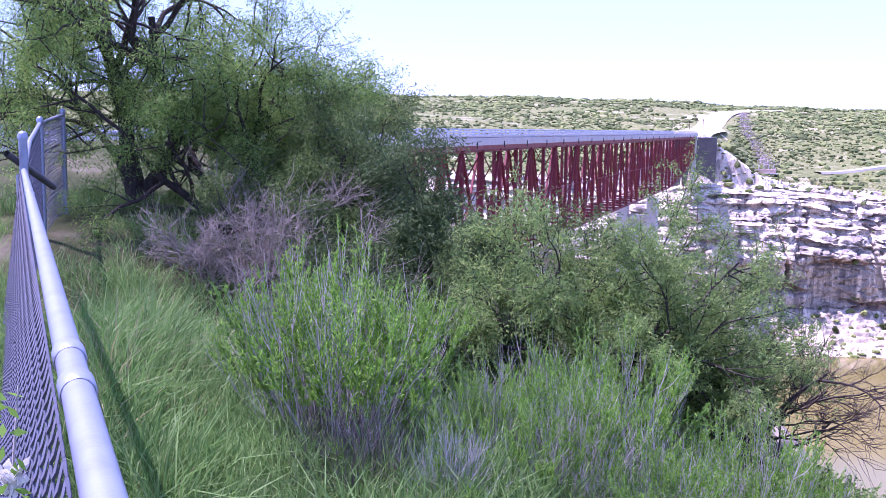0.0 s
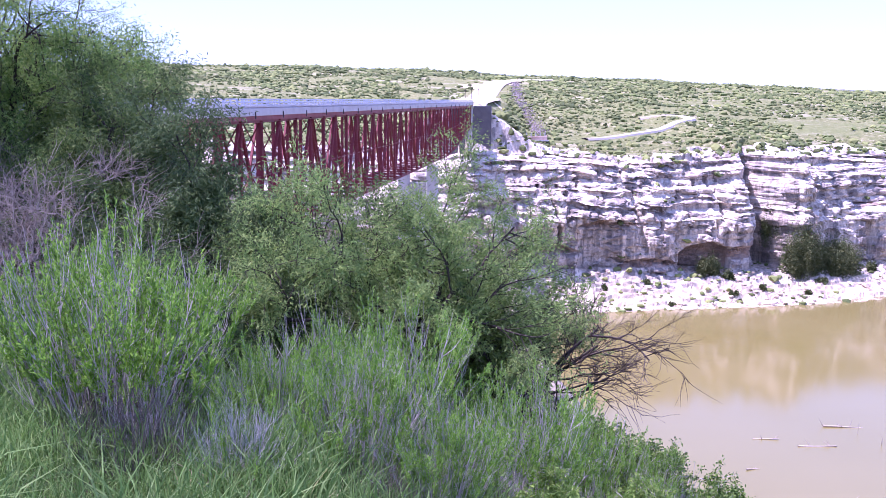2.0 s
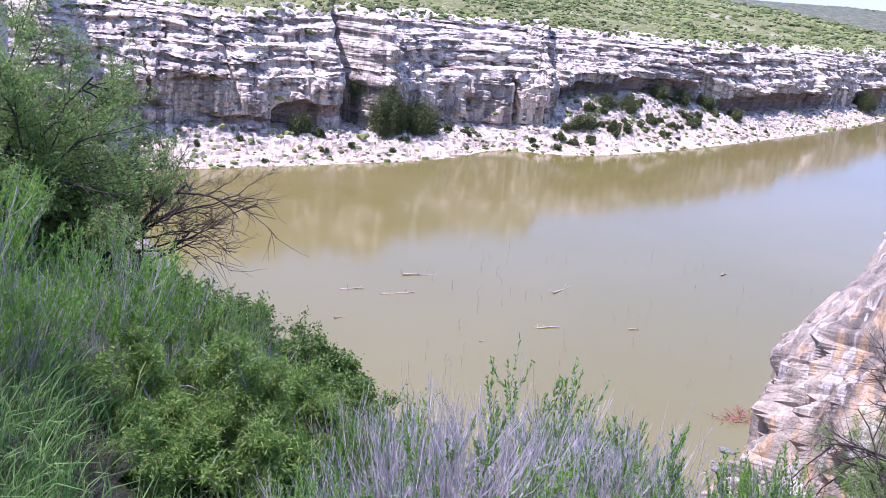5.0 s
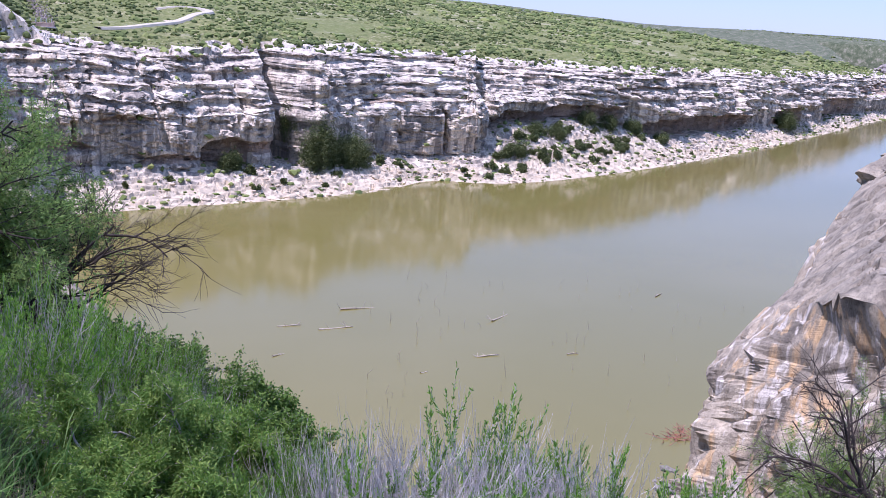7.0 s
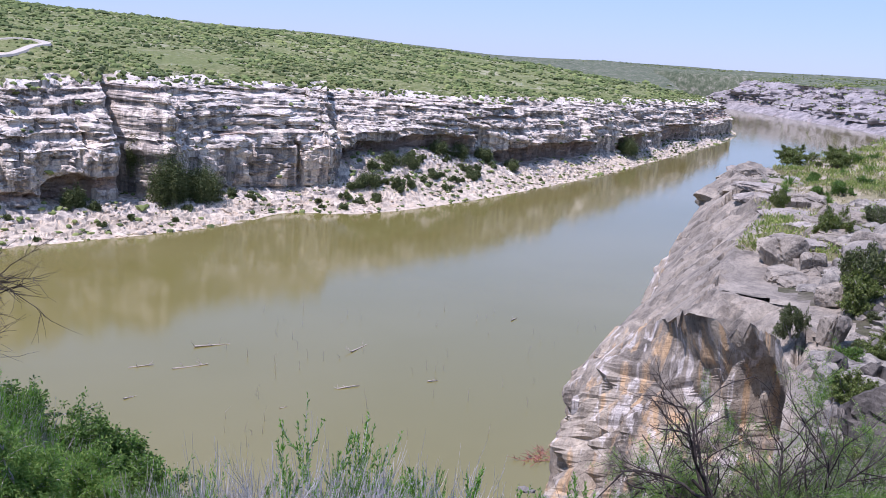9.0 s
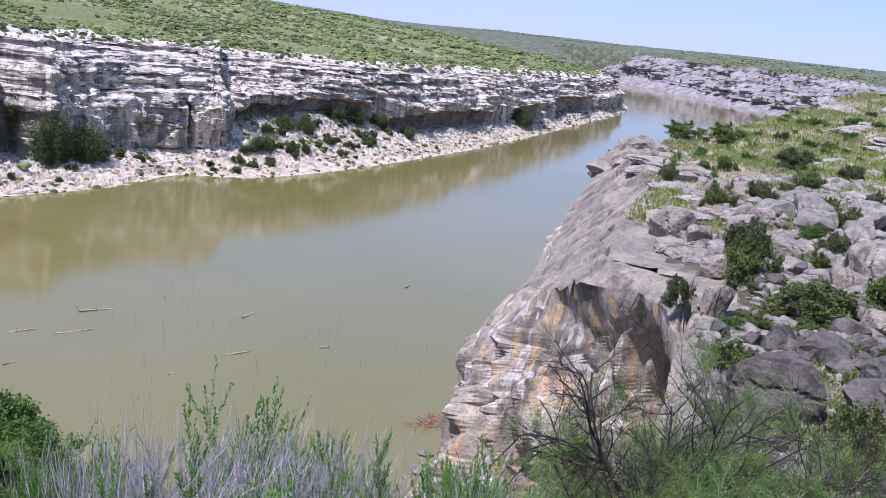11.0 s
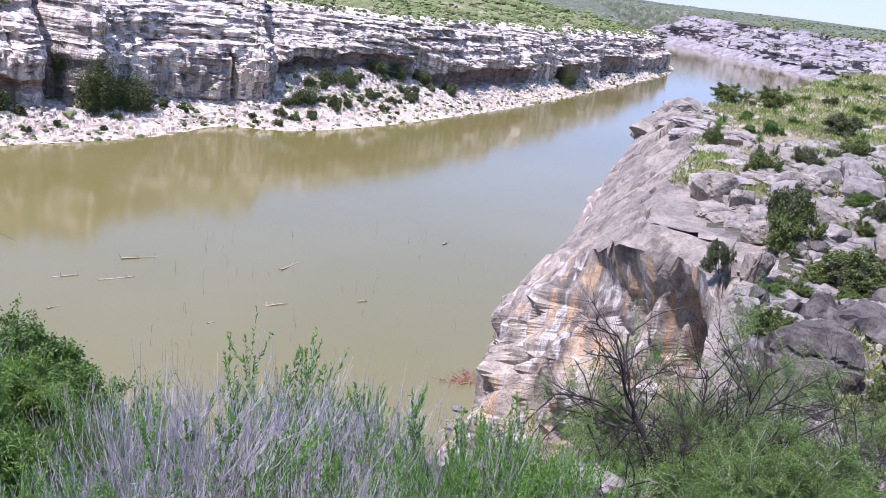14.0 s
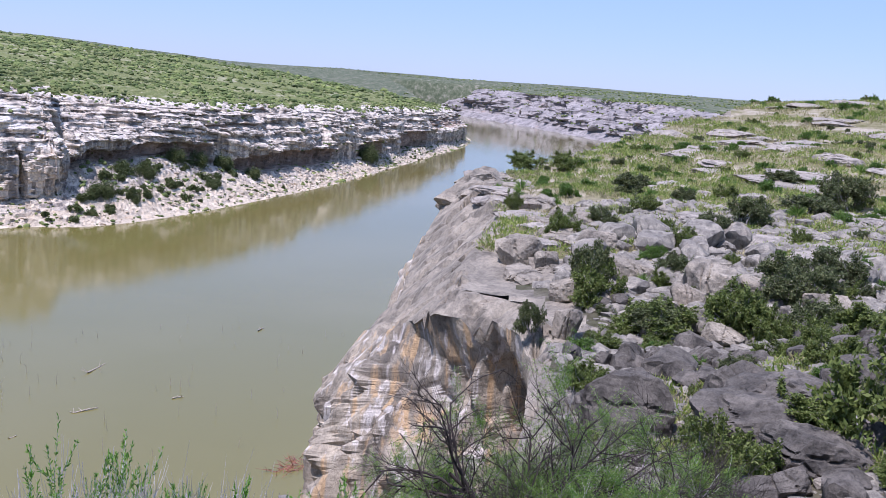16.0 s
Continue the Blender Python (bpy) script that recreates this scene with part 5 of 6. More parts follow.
# ---- boulders and bushes of the near plateau ----


def boulder_mesh(seed, mat, detail=4):
    rng = np.random.default_rng(seed)
    bm = bmesh.new()
    bmesh.ops.create_icosphere(bm, subdivisions=detail, radius=0.5)
    v = np.array([p.co[:] for p in bm.verts])
    # plane cuts give the blocky faces, open joints the cracks, noise the worn skin
    for _ in range(17):
        n = unit(rng.normal(size=3) * (1, 1, 1.5))
        d = rng.uniform(0.26, 0.42)
        over = np.maximum(0, v @ n - d)
        v = v - over[:, None] * n * 0.97
    v = v * (1 + 0.035 * fbm(v * 4 + seed, 3) + 0.04 * fbm(v * 13 + seed, 4, 0.6))[:, None]
    for _ in range(2):
        n = unit(rng.normal(size=3) * (1.0, 1.0, 0.6))
        q = v @ n - rng.uniform(-0.15, 0.15) + 0.05 * fbm(v * 5 + seed, 2)
        v = v * (1 - 0.16 * np.clip(1 - np.abs(q) / 0.022, 0, 1))[:, None]
    v /= np.ptp(v, axis=0)
    for p, co in zip(bm.verts, v):
        p.co = co
    me = bpy.data.meshes.new("boulder")
    bm.to_mesh(me)
    bm.free()
    me.polygons.foreach_set("use_smooth", np.full(len(me.polygons), False))
    me.materials.append(mat)
    return me


block_shapes = [boulder_mesh(260 + k, boulder_rock, 5) for k in range(6)]
boulder_shapes = [boulder_mesh(200 + k, boulder_rock, 3) for k in range(7)]
pale_shapes = [boulder_mesh(230 + k, ledge_rock, 3) for k in range(7)]
ledge_shapes = [boulder_mesh(245 + k, slab_rock, 5) for k in range(5)]
plateau_rock = limestone("plateau_limestone", 1.6, (0.50, 0.44, 0.375), (0.35, 0.31, 0.265), (0.17, 0.155, 0.14), (0.44, 0.37, 0.28))
flat_shapes = [boulder_mesh(285 + k, plateau_rock, 5) for k in range(4)]
# x, y, width, height of the big blocks
BLOCKS = [(23.9, 6.5, 3.1, 2.0), (26.1, 4.5, 2.0, 1.1), (23.1, 3.4, 3.2, 1.5), (21.3, 2.0, 2.8, 1.1), (24.5, 2.8, 3.6, 1.1), (29.1, 8.2, 1.1, 1.0), (29.6, 7.3, 1.3, 1.0), (41.6, 8.6, 3.0, 1.9),
          (39.7, 9.1, 1.7, 1.4), (44.7, 13.0, 3.0, 1.2), (39.4, 14.0, 1.7, 1.0), (42.6, 6.6, 2.8, 0.9), (20.2, 2.2, 1.4, 0.7), (20.2, 1.2, 1.3, 0.6), (35.8, 9.3, 1.3, 0.9), (36.0, 6.9, 1.7, 0.9),
          (41.3, 4.0, 2.2, 1.0), (28.7, 1.6, 1.5, 0.8), (25.9, 2.0, 1.2, 0.6), (31.1, 6.5, 1.3, 0.8), (50.9, 16.5, 2.5, 1.1), (46.3, 17.9, 1.8, 1.2), (46.7, 19.4, 2.7, 1.8), (34.4, 12.1, 1.5, 1.3)]


def boulder(x, y, w, h, rng, label="rounded grey limestone boulder on the stony slope", shapes=boulder_shapes, tip=8.0):
    z = float(land_z(x, y)[0])
    m = pose(x, y, z + h * 0.26, rng.uniform(-tip, tip), rng.uniform(-tip, tip), rng.uniform(0, 360)) @ Matrix.Diagonal((w, w * rng.uniform(0.7, 1.0), h, 1))
    ob = part("boulder", shapes[rng.integers(len(shapes))], m=m)
    return tagged(ob, label, "boulder", "boulders on the near bank")


rng = np.random.default_rng(21)
for x, y, w, h in BLOCKS:
    boulder(x, y, w * 0.92, h * 1.2, rng, "large weathered grey limestone block on the slope", block_shapes if x < 33 else ledge_shapes)
count = 0
while count < 225:
    b, r = rng.uniform(63, 90), 15 + 42 * rng.random() ** 0.8
    x, y = polar(b, r)
    s, _ = rim_distance(x, y)
    if s[0] < 0.5 + slab_width(x):
        continue
    w = rng.uniform(0.3, 0.95) * (1.0 + 1.1 * rng.random() ** 4) * (0.7 + r / 60)
    boulder(x, y, w, w * rng.uniform(0.45, 0.8), rng, "pale rounded limestone boulder on the stony slope" if r > 35 + count % 9 else "rounded grey limestone boulder on the stony slope", pale_shapes if r > 35 + count % 9 else boulder_shapes)
    count += 1
# flat ledges of bedrock on the plateau: x, y, width, height
MORE_LEDGES = [(190, 20, 18, 2.2), (228, 26, 22, 2.4), (138, 30, 12, 1.8), (120, 31, 10, 1.6), (172, 12, 16, 2.0), (90, 25, 8, 1.4), (82, 17, 7, 1.3), (104, 5, 9, 1.5), (135, 4, 12, 1.8), (74, 22, 5, 1.2), (67, 14, 6, 1.1), (160, 28, 13, 2.0)]
LEDGES = [(151.3, 22.3, 21.5, 3.0), (164.3, 37.4, 14.2, 2.8), (109.2, 11.0, 7.8, 2.0), (99.2, 15.2, 16.9, 1.4), (108.3, 24.3, 9.4, 1.2), (52.3, 4.8, 7.4, 1.4), (69.5, 4.8, 3.7, 1.6), (46.2, 13.2, 4.4, 1.4),
          (74.1, 33.1, 5.0, 1.6), (69.5, 31.3, 4.0, 1.5), (62.5, 26.0, 5.0, 1.4), (56.0, 21.5, 4.5, 1.4), (50.5, 20.0, 3.6, 1.6), (84.0, 38.0, 7.0, 2.0), (88.5, 41.0, 6.0, 2.2), (126.0, 18.0, 12.0, 1.6), (60.0, 9.0, 6.0, 1.2)] + MORE_LEDGES
for x, y, w, h in LEDGES:
    # each outcrop is broken into a few overlapping plates
    for k in range(3 if w > 6 else 1):
        size = w * (rng.uniform(0.45, 0.7) if w > 6 else 0.9)
        ob = boulder(x + rng.uniform(-0.3, 0.3) * w * (w > 6), y + rng.uniform(-0.4, 0.4) * w * (w > 6), size, h * 0.62, rng, "flat pale grey limestone ledge breaking through grass", flat_shapes, 1.5)
        ob.location.z -= 0.22 * h
        ob["category"] = "rock ledge"
# the overhanging blocks at the tip of the buttress
for x, y, w, h, z in ((81.8, 38.8, 6.4, 5.4, -10.9), (78.4, 36.6, 4.4, 2.4, -9.8), (83.5, 38.4, 4.6, 2.2, -9.4), (78.5, 35.8, 3.4, 1.8, -9.6), (85.5, 39.6, 5.0, 2.6, -9.4)):
    m = pose(x, y, z, rng.uniform(-6, 6), rng.uniform(-6, 6), rng.uniform(0, 360)) @ Matrix.Diagonal((w, w * 0.85, h, 1))
    tagged(part("boulder", ledge_shapes[rng.integers(len(ledge_shapes))], m=m), "great overhanging limestone block at the cliff tip", "boulder", "blocks at the cliff tip")
boulder(*polar(39.5, 7.6), 0.75, 0.55, rng, "pale limestone rock among the bleached shrubs", pale_shapes)


def stones(rng, places, size, detail, flat):
    """Broken stones at the given places, each with its own cut faces."""
    n = len(places)
    ico = bmesh.new()
    bmesh.ops.create_icosphere(ico, subdivisions=detail, radius=0.5)
    base, tri = np.array([v.co[:] for v in ico.verts]), np.array([[v.index for v in f.verts] for f in ico.faces])
    ico.free()
    v = np.repeat(base[None], n, 0)
    for _ in range(6):
        cut = rng.normal(size=(n, 3))
        cut /= np.linalg.norm(cut, axis=1, keepdims=True)
        over = np.maximum(0, (v * cut[:, None]).sum(-1) - rng.uniform(0.22, 0.38, (n, 1)))
        v = v - over[..., None] * cut[:, None]
    v = v * (size[:, None] * np.stack([rng.uniform(1.0, 1.7, n), rng.uniform(0.8, 1.2, n), rng.uniform(0.6, 1.1, n) * flat], 1))[:, None]
    a = rng.uniform(0, 6.28, n)
    c, d = np.cos(a)[:, None], np.sin(a)[:, None]
    v = np.stack([v[..., 0] * c - v[..., 1] * d, v[..., 0] * d + v[..., 1] * c, v[..., 2]], -1) + places[:, None]
    return v.reshape(-1, 3), (tri[None] + len(base) * np.arange(n)[:, None, None]).reshape(-1, 3)


def slab_plates():
    """Flat plates of bedrock that lie on the tilted slab, with open joints between them."""
    rng = np.random.default_rng(27)
    nrm = left_normals(rim_line)
    count = 0
    while count < 26:
        k = rng.integers(len(rim_line))
        x, y = rim_line[k]
        if not 42 < x < 90:
            continue
        x, y = rim_line[k] - nrm[k] * rng.uniform(0.5, 1.1) * max(1.5, float(slab_width(x)))
        w = rng.uniform(1.0, 2.4) * (0.75 + x / 110)
        m = pose(x, y, float(land_z(x, y)[0]) + 0.02, rng.uniform(-7, 7), rng.uniform(-7, 7), rng.uniform(0, 360)) @ Matrix.Diagonal((w * 1.3, w, w * rng.uniform(0.3, 0.55), 1))
        tagged(part("boulder", ledge_shapes[rng.integers(len(ledge_shapes))], m=m), "flat grey limestone plate lying on the tilted slab", "boulder", "plates on the slab")
        count += 1


def rubble():
    """Small stones between the boulders."""
    rng = np.random.default_rng(31)
    n = 12000
    b, r = np.radians(rng.uniform(62, 92, n)), 9 + 66 * rng.random(n) ** 1.1
    x, y = r * np.sin(b), r * np.cos(b)
    s, _ = rim_distance(x, y)
    clear = s > 0.2 + slab_width(x)
    x, y, r = x[clear], y[clear], r[clear]
    size = (0.10 + 0.62 * rng.random(len(x)) ** 2.5) * (0.6 + r / 45)
    # gravel and pale stones on the bare ground close by
    b, close = np.radians(rng.uniform(54, 95, 4200)), 2.2 + 9.0 * rng.random(4200) ** 1.5
    x, y = np.append(x, close * np.sin(b)), np.append(y, close * np.cos(b))
    size = np.append(size, 0.015 + 0.15 * rng.random(4200) ** 4)
    v, f = stones(rng, np.stack([x, y, land_z(x, y)], 1), size, 1, 0.85)
    tagged(part("rubble", mesh_from("rubble", v, f, ledge_rock)), "broken pale limestone rubble between boulders", "stones", kind="stuff")


def shore_rubble():
    """Broken pale rock in drifts over the far talus."""
    rng = np.random.default_rng(33)
    spots = far_grid[far_kinds == "talus"][2:].reshape(-1, 3)
    spots = spots[(spots[:, 0] > 40) & (spots[:, 0] < 900)]
    spots = spots[fbm(spots * (1 / 15, 1 / 15, 0), 2) > 0.05]
    n = 1900
    p = spots[rng.integers(len(spots), size=n)] + rng.normal(size=(n, 3)) * (0.5, 0.5, 0.1)
    size = 0.6 + 2.6 * rng.random(n) ** 3.5
    v, f = stones(rng, p, size, 2, 0.8)
    tagged(part("shore_rubble", mesh_from("shore_rubble", v, f, shore_rock)), "broken cream limestone blocks strewn along the shore", "stones", kind="stuff")


slab_plates()
rubble()
shore_rubble()


# ---- plateau bushes ----
def bush_model(seed, leaf, label, name="bush", per=16):
    rng = np.random.default_rng(seed)
    thing = new(name)
    tagged(thing, label, "bush", "bushes on the near bank")
    wood, twigs = Heap(), []
    spec = {"kids": (7, 5), "wander": 0.2, "lift": 0.03, "spread": (25, 65), "bare": 0.15, "thin": 0.008}
    for k in range(7):
        a = rng.uniform(0, 6.28)
        out = rng.uniform(0.1, 1.0)
        grow(rng, wood, twigs, (0.08 * math.cos(a), 0.08 * math.sin(a), -0.05), (math.cos(a) * out, math.sin(a) * out, 0.9), 0.62, 0.02, 2, spec)
    part("wood", wood.mesh(name + "_wood", grey_bark), thing)
    at, seg = np.array([t[0] for t in twigs]), np.array([t[1] for t in twigs])
    at, seg = np.repeat(at, per, 0), np.repeat(seg, per, 0)
    base = at + seg * rng.random((len(at), 1)) + rng.normal(size=at.shape) * 0.02
    heap = Heap()
    heap.blades(base, rng.normal(size=base.shape) + np.array([0, 0, 0.3]), rng.uniform(0.04, 0.085, len(base)), 0.03, rng)
    part("foliage", heap.mesh(name + "_leaves", leaf), thing)
    return thing


def yucca_model(seed):
    rng = np.random.default_rng(seed)
    thing = new("sotol")
    tagged(thing, "spiky grey-green sotol rosette on the rocky plateau", "plant", "sotols on the near bank")
    n = 170
    a, e = rng.uniform(0, 6.28, n), np.radians(rng.uniform(5, 85, n))
    way = np.stack([np.cos(a) * np.cos(e), np.sin(a) * np.cos(e), np.sin(e)], 1)
    heap = Heap()
    heap.blades(np.tile([[0, 0, 0.05]], (n, 1)) + way * 0.03, way, rng.uniform(0.45, 0.75, n), 0.03, rng, 0.08)
    part("rosette", heap.mesh("sotol_leaves", feather_leaf), thing)
    return thing


BUSHES = [(40.1, 13.3, 2.2, 2.7), (36.6, 10.6, 1.8, 1.3), (33.9, 13.3, 1.1, 1.3), (36.0, 9.0, 2.8, 1.5), (55.8, 11.4, 2.4, 2.0), (51.8, 12.5, 1.9, 1.4), (41.8, 4.9, 2.7, 2.1), (39.2, 2.7, 2.1, 1.4),
          (37.4, 6.6, 2.2, 1.8), (36.6, 5.3, 1.5, 1.3), (23.2, 0.6, 3.0, 2.8), (20.4, 3.3, 1.7, 1.3), (80.2, 7.2, 4.3, 3.1), (70.9, 9.1, 3.8, 1.7), (53.5, 19.6, 1.7, 1.9), (65.7, 28.1, 1.3, 1.5),
          (23.4, 2.3, 2.1, 0.7), (79.9, 23.6, 3.0, 2.0), (56.5, 12.5, 1.7, 1.7), (101.2, 36.9, 3.8, 1.9), (100.5, 41.1, 4.5, 1.9), (96.7, 14.8, 3.5, 1.7), (33.0, 10.3, 1.2, 0.6), (25.6, 8.4, 1.3, 1.0), (20.8, 3.9, 1.6, 1.5), (23.4, 2.2, 1.9, 1.0), (37.3, 6.6, 2.4, 1.8), (35.7, 9.1, 2.6, 1.4), (28.2, 2.3, 1.5, 1.1), (37.8, 4.1, 2.2, 1.6), (65.6, 11.8, 3.0, 2.2), (45.4, 6.2, 2.4, 1.8), (39.2, 12.5, 2.2, 1.9), (48.5, 4.4, 2.2, 1.8), (31.5, 4.2, 1.5, 1.1), (33.5, 3.0, 1.8, 1.2), (44.0, 10.6, 2.0, 1.5), (30.2, 0.6, 1.8, 1.4)]
plateau_leaf = leafy("plateau_bush_leaf", (0.075, 0.108, 0.027), (0.14, 0.185, 0.045), (0.23, 0.27, 0.085), 0.25)
olive_leaf = leafy("olive_bush_leaf", (0.07, 0.09, 0.035), (0.12, 0.145, 0.06), (0.19, 0.205, 0.10), 0.25)
bush_models = [bush_model(300 + k, plateau_leaf if k % 2 else olive_leaf, "dark green leafy bush among grey rocks") for k in range(4)] + [bush_model(310, bush_leaf, "light green bush among grey rocks", "light_bush")]
rng = np.random.default_rng(5)


def set_bush(model, x, y, w, h):
    z = float(land_z(x, y)[0])
    m = pose(x, y, z - 0.05, 0, 0, rng.uniform(0, 360)) @ Matrix.Diagonal((w / 1.25, w / 1.25, h / 0.95, 1))
    copy_thing(model, m)


for x, y, w, h in BUSHES:
    set_bush(bush_models[rng.integers(4)], x, y, w, h)
count = 0
while count < 290:
    b, r = rng.uniform(62, 92), 16 + 320 * rng.random() ** 1.6
    x, y = polar(b, r)
    s, _ = rim_distance(x, y)
    if s[0] < 0.3 + slab_width(x):
        continue
    w = rng.uniform(0.5, 1.3) * (0.6 + r / 150)
    set_bush(bush_models[4 if r > 50 and count % 3 else rng.integers(5)], x, y, w, w * rng.uniform(0.5, 0.9))
    count += 1
sotols = [yucca_model(400 + k) for k in range(2)]
for k in range(46):
    b, r = rng.uniform(64, 88), rng.uniform(40, 120)
    x, y = polar(b, r)
    if rim_distance(x, y)[0][0] > 0.5:
        copy_thing(sotols[k % 2], planted(x, y, rng.uniform(0, 360), rng.uniform(0.7, 1.5)))
# the first of each kind is set down like the others
for k, model in enumerate(bush_models + sotols):
    x, y = polar(72 + 2.2 * k, 62 + 7 * k)
    model.matrix_basis = planted(x, y, 40 * k, 1.5)


herb_leaf = leafy("plateau_herb", (0.15, 0.23, 0.05), (0.28, 0.36, 0.085), (0.48, 0.49, 0.18), 0.4)


def plateau_grass():
    rng = np.random.default_rng(77)
    green_heap, dry_heap = Heap(), Heap()
    for heap, n, per, lo in ((green_heap, 27000, 10, 0.32), (dry_heap, 14000, 9, 0.28)):
        r = 20 + 330 * rng.random(n) ** 1.7
        b = np.radians(rng.uniform(62, 91, n))
        x, y = r * np.sin(b), r * np.cos(b)
        s, _ = rim_distance(x, y)
        thick = fbm(np.stack([x / 14, y / 14, 0 * x], 1), 2)
        ok = (s > 0.3) & ((r > 52) | (thick > 0.45)) & (thick > (-0.1 if heap is green_heap else -0.6))
        x, y, r = x[ok], y[ok], r[ok]
        z = land_z(x, y)
        base = np.repeat(np.stack([x, y, z - 0.02], 1), per, 0)
        grow_by = np.repeat(0.7 + r / 90, per)
        base[:, :2] += rng.normal(size=(len(base), 2)) * 0.16 * grow_by[:, None]
        way = rng.normal(size=base.shape) * 0.5 + np.array([0, 0, 1.0])
        heap.blades(base, way, lo * grow_by * rng.uniform(0.6, 1.3, len(base)), 0.05 * grow_by, rng, 0.2)
    tagged(part("plateau_grass", green_heap.mesh("plateau_grass", herb_leaf)), "low green herbs and grass on the plateau", "grass", kind="stuff")
    tagged(part("plateau_dry_grass", dry_heap.mesh("plateau_dry_grass", dry_blade)), "straw-coloured tufts of dry grass on the plateau", "grass", kind="stuff")


plateau_grass()


# ---- scrub on the far banks ----
def far_scrub_bushes():
    rng = np.random.default_rng(91)
    ico = bmesh.new()
    bmesh.ops.create_icosphere(ico, subdivisions=1, radius=1.0)
    bv, bf = np.array([v.co[:] for v in ico.verts]), np.array([[v.index for v in f.verts] for f in ico.faces])
    ico.free()
    spots, sizes = [], []
    flat = far_grid.reshape(-1, 3)
    kind = np.repeat(far_kinds, far_grid.shape[1])
    for name, n, lo, hi in (("hill", 34000, 0.5, 1.2), ("shelf", 4600, 0.5, 1.5), ("talus", 1900, 0.4, 1.1), ("cliff", 420, 0.4, 1.2)):
        # even over the ground: row by row the sheet is sampled by the area of its cells
        rows = np.where(far_kinds == name)[0]
        rows = rows[rows < far_grid.shape[0] - 1]
        a, b, c = far_grid[rows][:, :-1], far_grid[rows][:, 1:], far_grid[rows + 1][:, :-1]
        area = np.linalg.norm(np.cross(b - a, c - a), axis=-1).ravel()
        mid = a.reshape(-1, 3)
        ok = (mid[:, 0] > -150) & (np.hypot(mid[:, 0], mid[:, 1]) < 1300)
        r2 = mid[:, 0] ** 2 + mid[:, 1] ** 2
        wgt = area * ok / (r2 if name == "hill" else 1.0)
        pick = rng.choice(len(area), n, p=wgt / wgt.sum())
        t, u = rng.random((n, 1)), rng.random((n, 1))
        p = mid[pick] + (b - a).reshape(-1, 3)[pick] * t + (c - a).reshape(-1, 3)[pick] * u
        spots.append(p)
        far = np.hypot(p[:, 0], p[:, 1])
        sizes.append((lo + (hi * 1.5 - lo) * rng.random(n) ** 2.2) * (np.maximum(1, far / 560) if name == "hill" else 1))
    q = down_grid[(down_kinds == "top") | ((down_kinds == "cliff") & (np.arange(len(down_kinds)) % 6 == 0))].reshape(-1, 3)
    q = q[rng.integers(len(q), size=6500)] + rng.normal(size=(6500, 3)) * (4, 4, 0.5)
    spots.append(q)
    sizes.append(rng.uniform(0.7, 2.3, len(q)))
    p, size = np.concatenate(spots), np.concatenate(sizes)
    clear = (rng.random(len(p)) < 0.75 + 0.9 * fbm(p * (1 / 45, 1 / 45, 0), 3)) & (off_line(p, ROAD) > 13) & (off_line(p, TRACK) > 6)
    p, size = p[clear], size[clear]
    n = len(p)
    v = bv[None] * (1 + 0.24 * rng.normal(size=(n, len(bv), 1))) * (size[:, None] * np.stack([rng.uniform(0.8, 1.4, n), rng.uniform(0.8, 1.4, n), rng.uniform(0.5, 0.85, n)], 1))[:, None] + p[:, None] + np.array([0, 0, 0.25])
    f = (bf[None] + len(bv) * np.arange(n)[:, None, None]).reshape(-1, 3)
    me = mesh_from("scrub", v.reshape(-1, 3), f, far_leaf)
    tagged(part("far_scrub", me), "dense dark green scrub bushes over the far hillside", "scrub", kind="stuff")


far_leaf = leafy("far_scrub_leaf", (0.083, 0.114, 0.042), (0.135, 0.177, 0.063), (0.240, 0.270, 0.105), 0.0, 0.9, 0.02)
far_scrub_bushes()


thicket_leaf = leafy("thicket_leaf", (0.055, 0.08, 0.03), (0.105, 0.135, 0.05), (0.19, 0.215, 0.09), 0.2)


def far_thicket(name, label, where, width, depth, height, clumps, seed):
    """A leafy thicket on the far shore: clumps of leaves over short stems."""
    rng = np.random.default_rng(seed)
    x, y, z = where
    thing = new(name)
    thing.location = where
    tagged(thing, label, "bush", "thickets on the far shore")
    wood, heap = Heap(), Heap()
    for k in range(clumps):
        a, q = rng.uniform(0, 6.28), 1.15 * math.sqrt(rng.random()) * rng.uniform(0.75, 1.15)
        cx, cy = width / 2 * q * math.cos(a), depth / 2 * q * math.sin(a)
        top = height * (1 - 0.5 * min(1.0, q * q)) * rng.uniform(0.4, 1.05)
        wood.tube([(cx * 0.4, cy * 0.4, -1.0), (cx * 0.8, cy * 0.8, top * 0.5), (cx, cy, top * 0.9)], [0.09, 0.06, 0.03], 4)
        m = 280
        base = np.array([cx, cy, top * 0.62]) + rng.normal(size=(m, 3)) * np.array([0.11 * width ** 0.8, 0.11 * width ** 0.8, height * 0.2])
        heap.blades(base, rng.normal(size=(m, 3)), rng.uniform(0.5, 1.0, m), 0.45, rng)
    part("wood", wood.mesh(name + "_wood", dark_bark), thing)
    part("foliage", heap.mesh(name + "_leaves", thicket_leaf), thing)
    return thing

# ---- far details ----
def far_z(x, y):
    """Height of the far bank's sheet near a place, from its nearest corners."""
    pts = far_grid[(far_kinds == "shelf") | (far_kinds == "hill")].reshape(-1, 3)
    d = (pts[:, 0] - x) ** 2 + (pts[:, 1] - y) ** 2
    k = np.argpartition(d, 14)[:14]
    w = 1 / (d[k] + 4.0)
    return float((pts[k, 2] * w).sum() / w.sum())


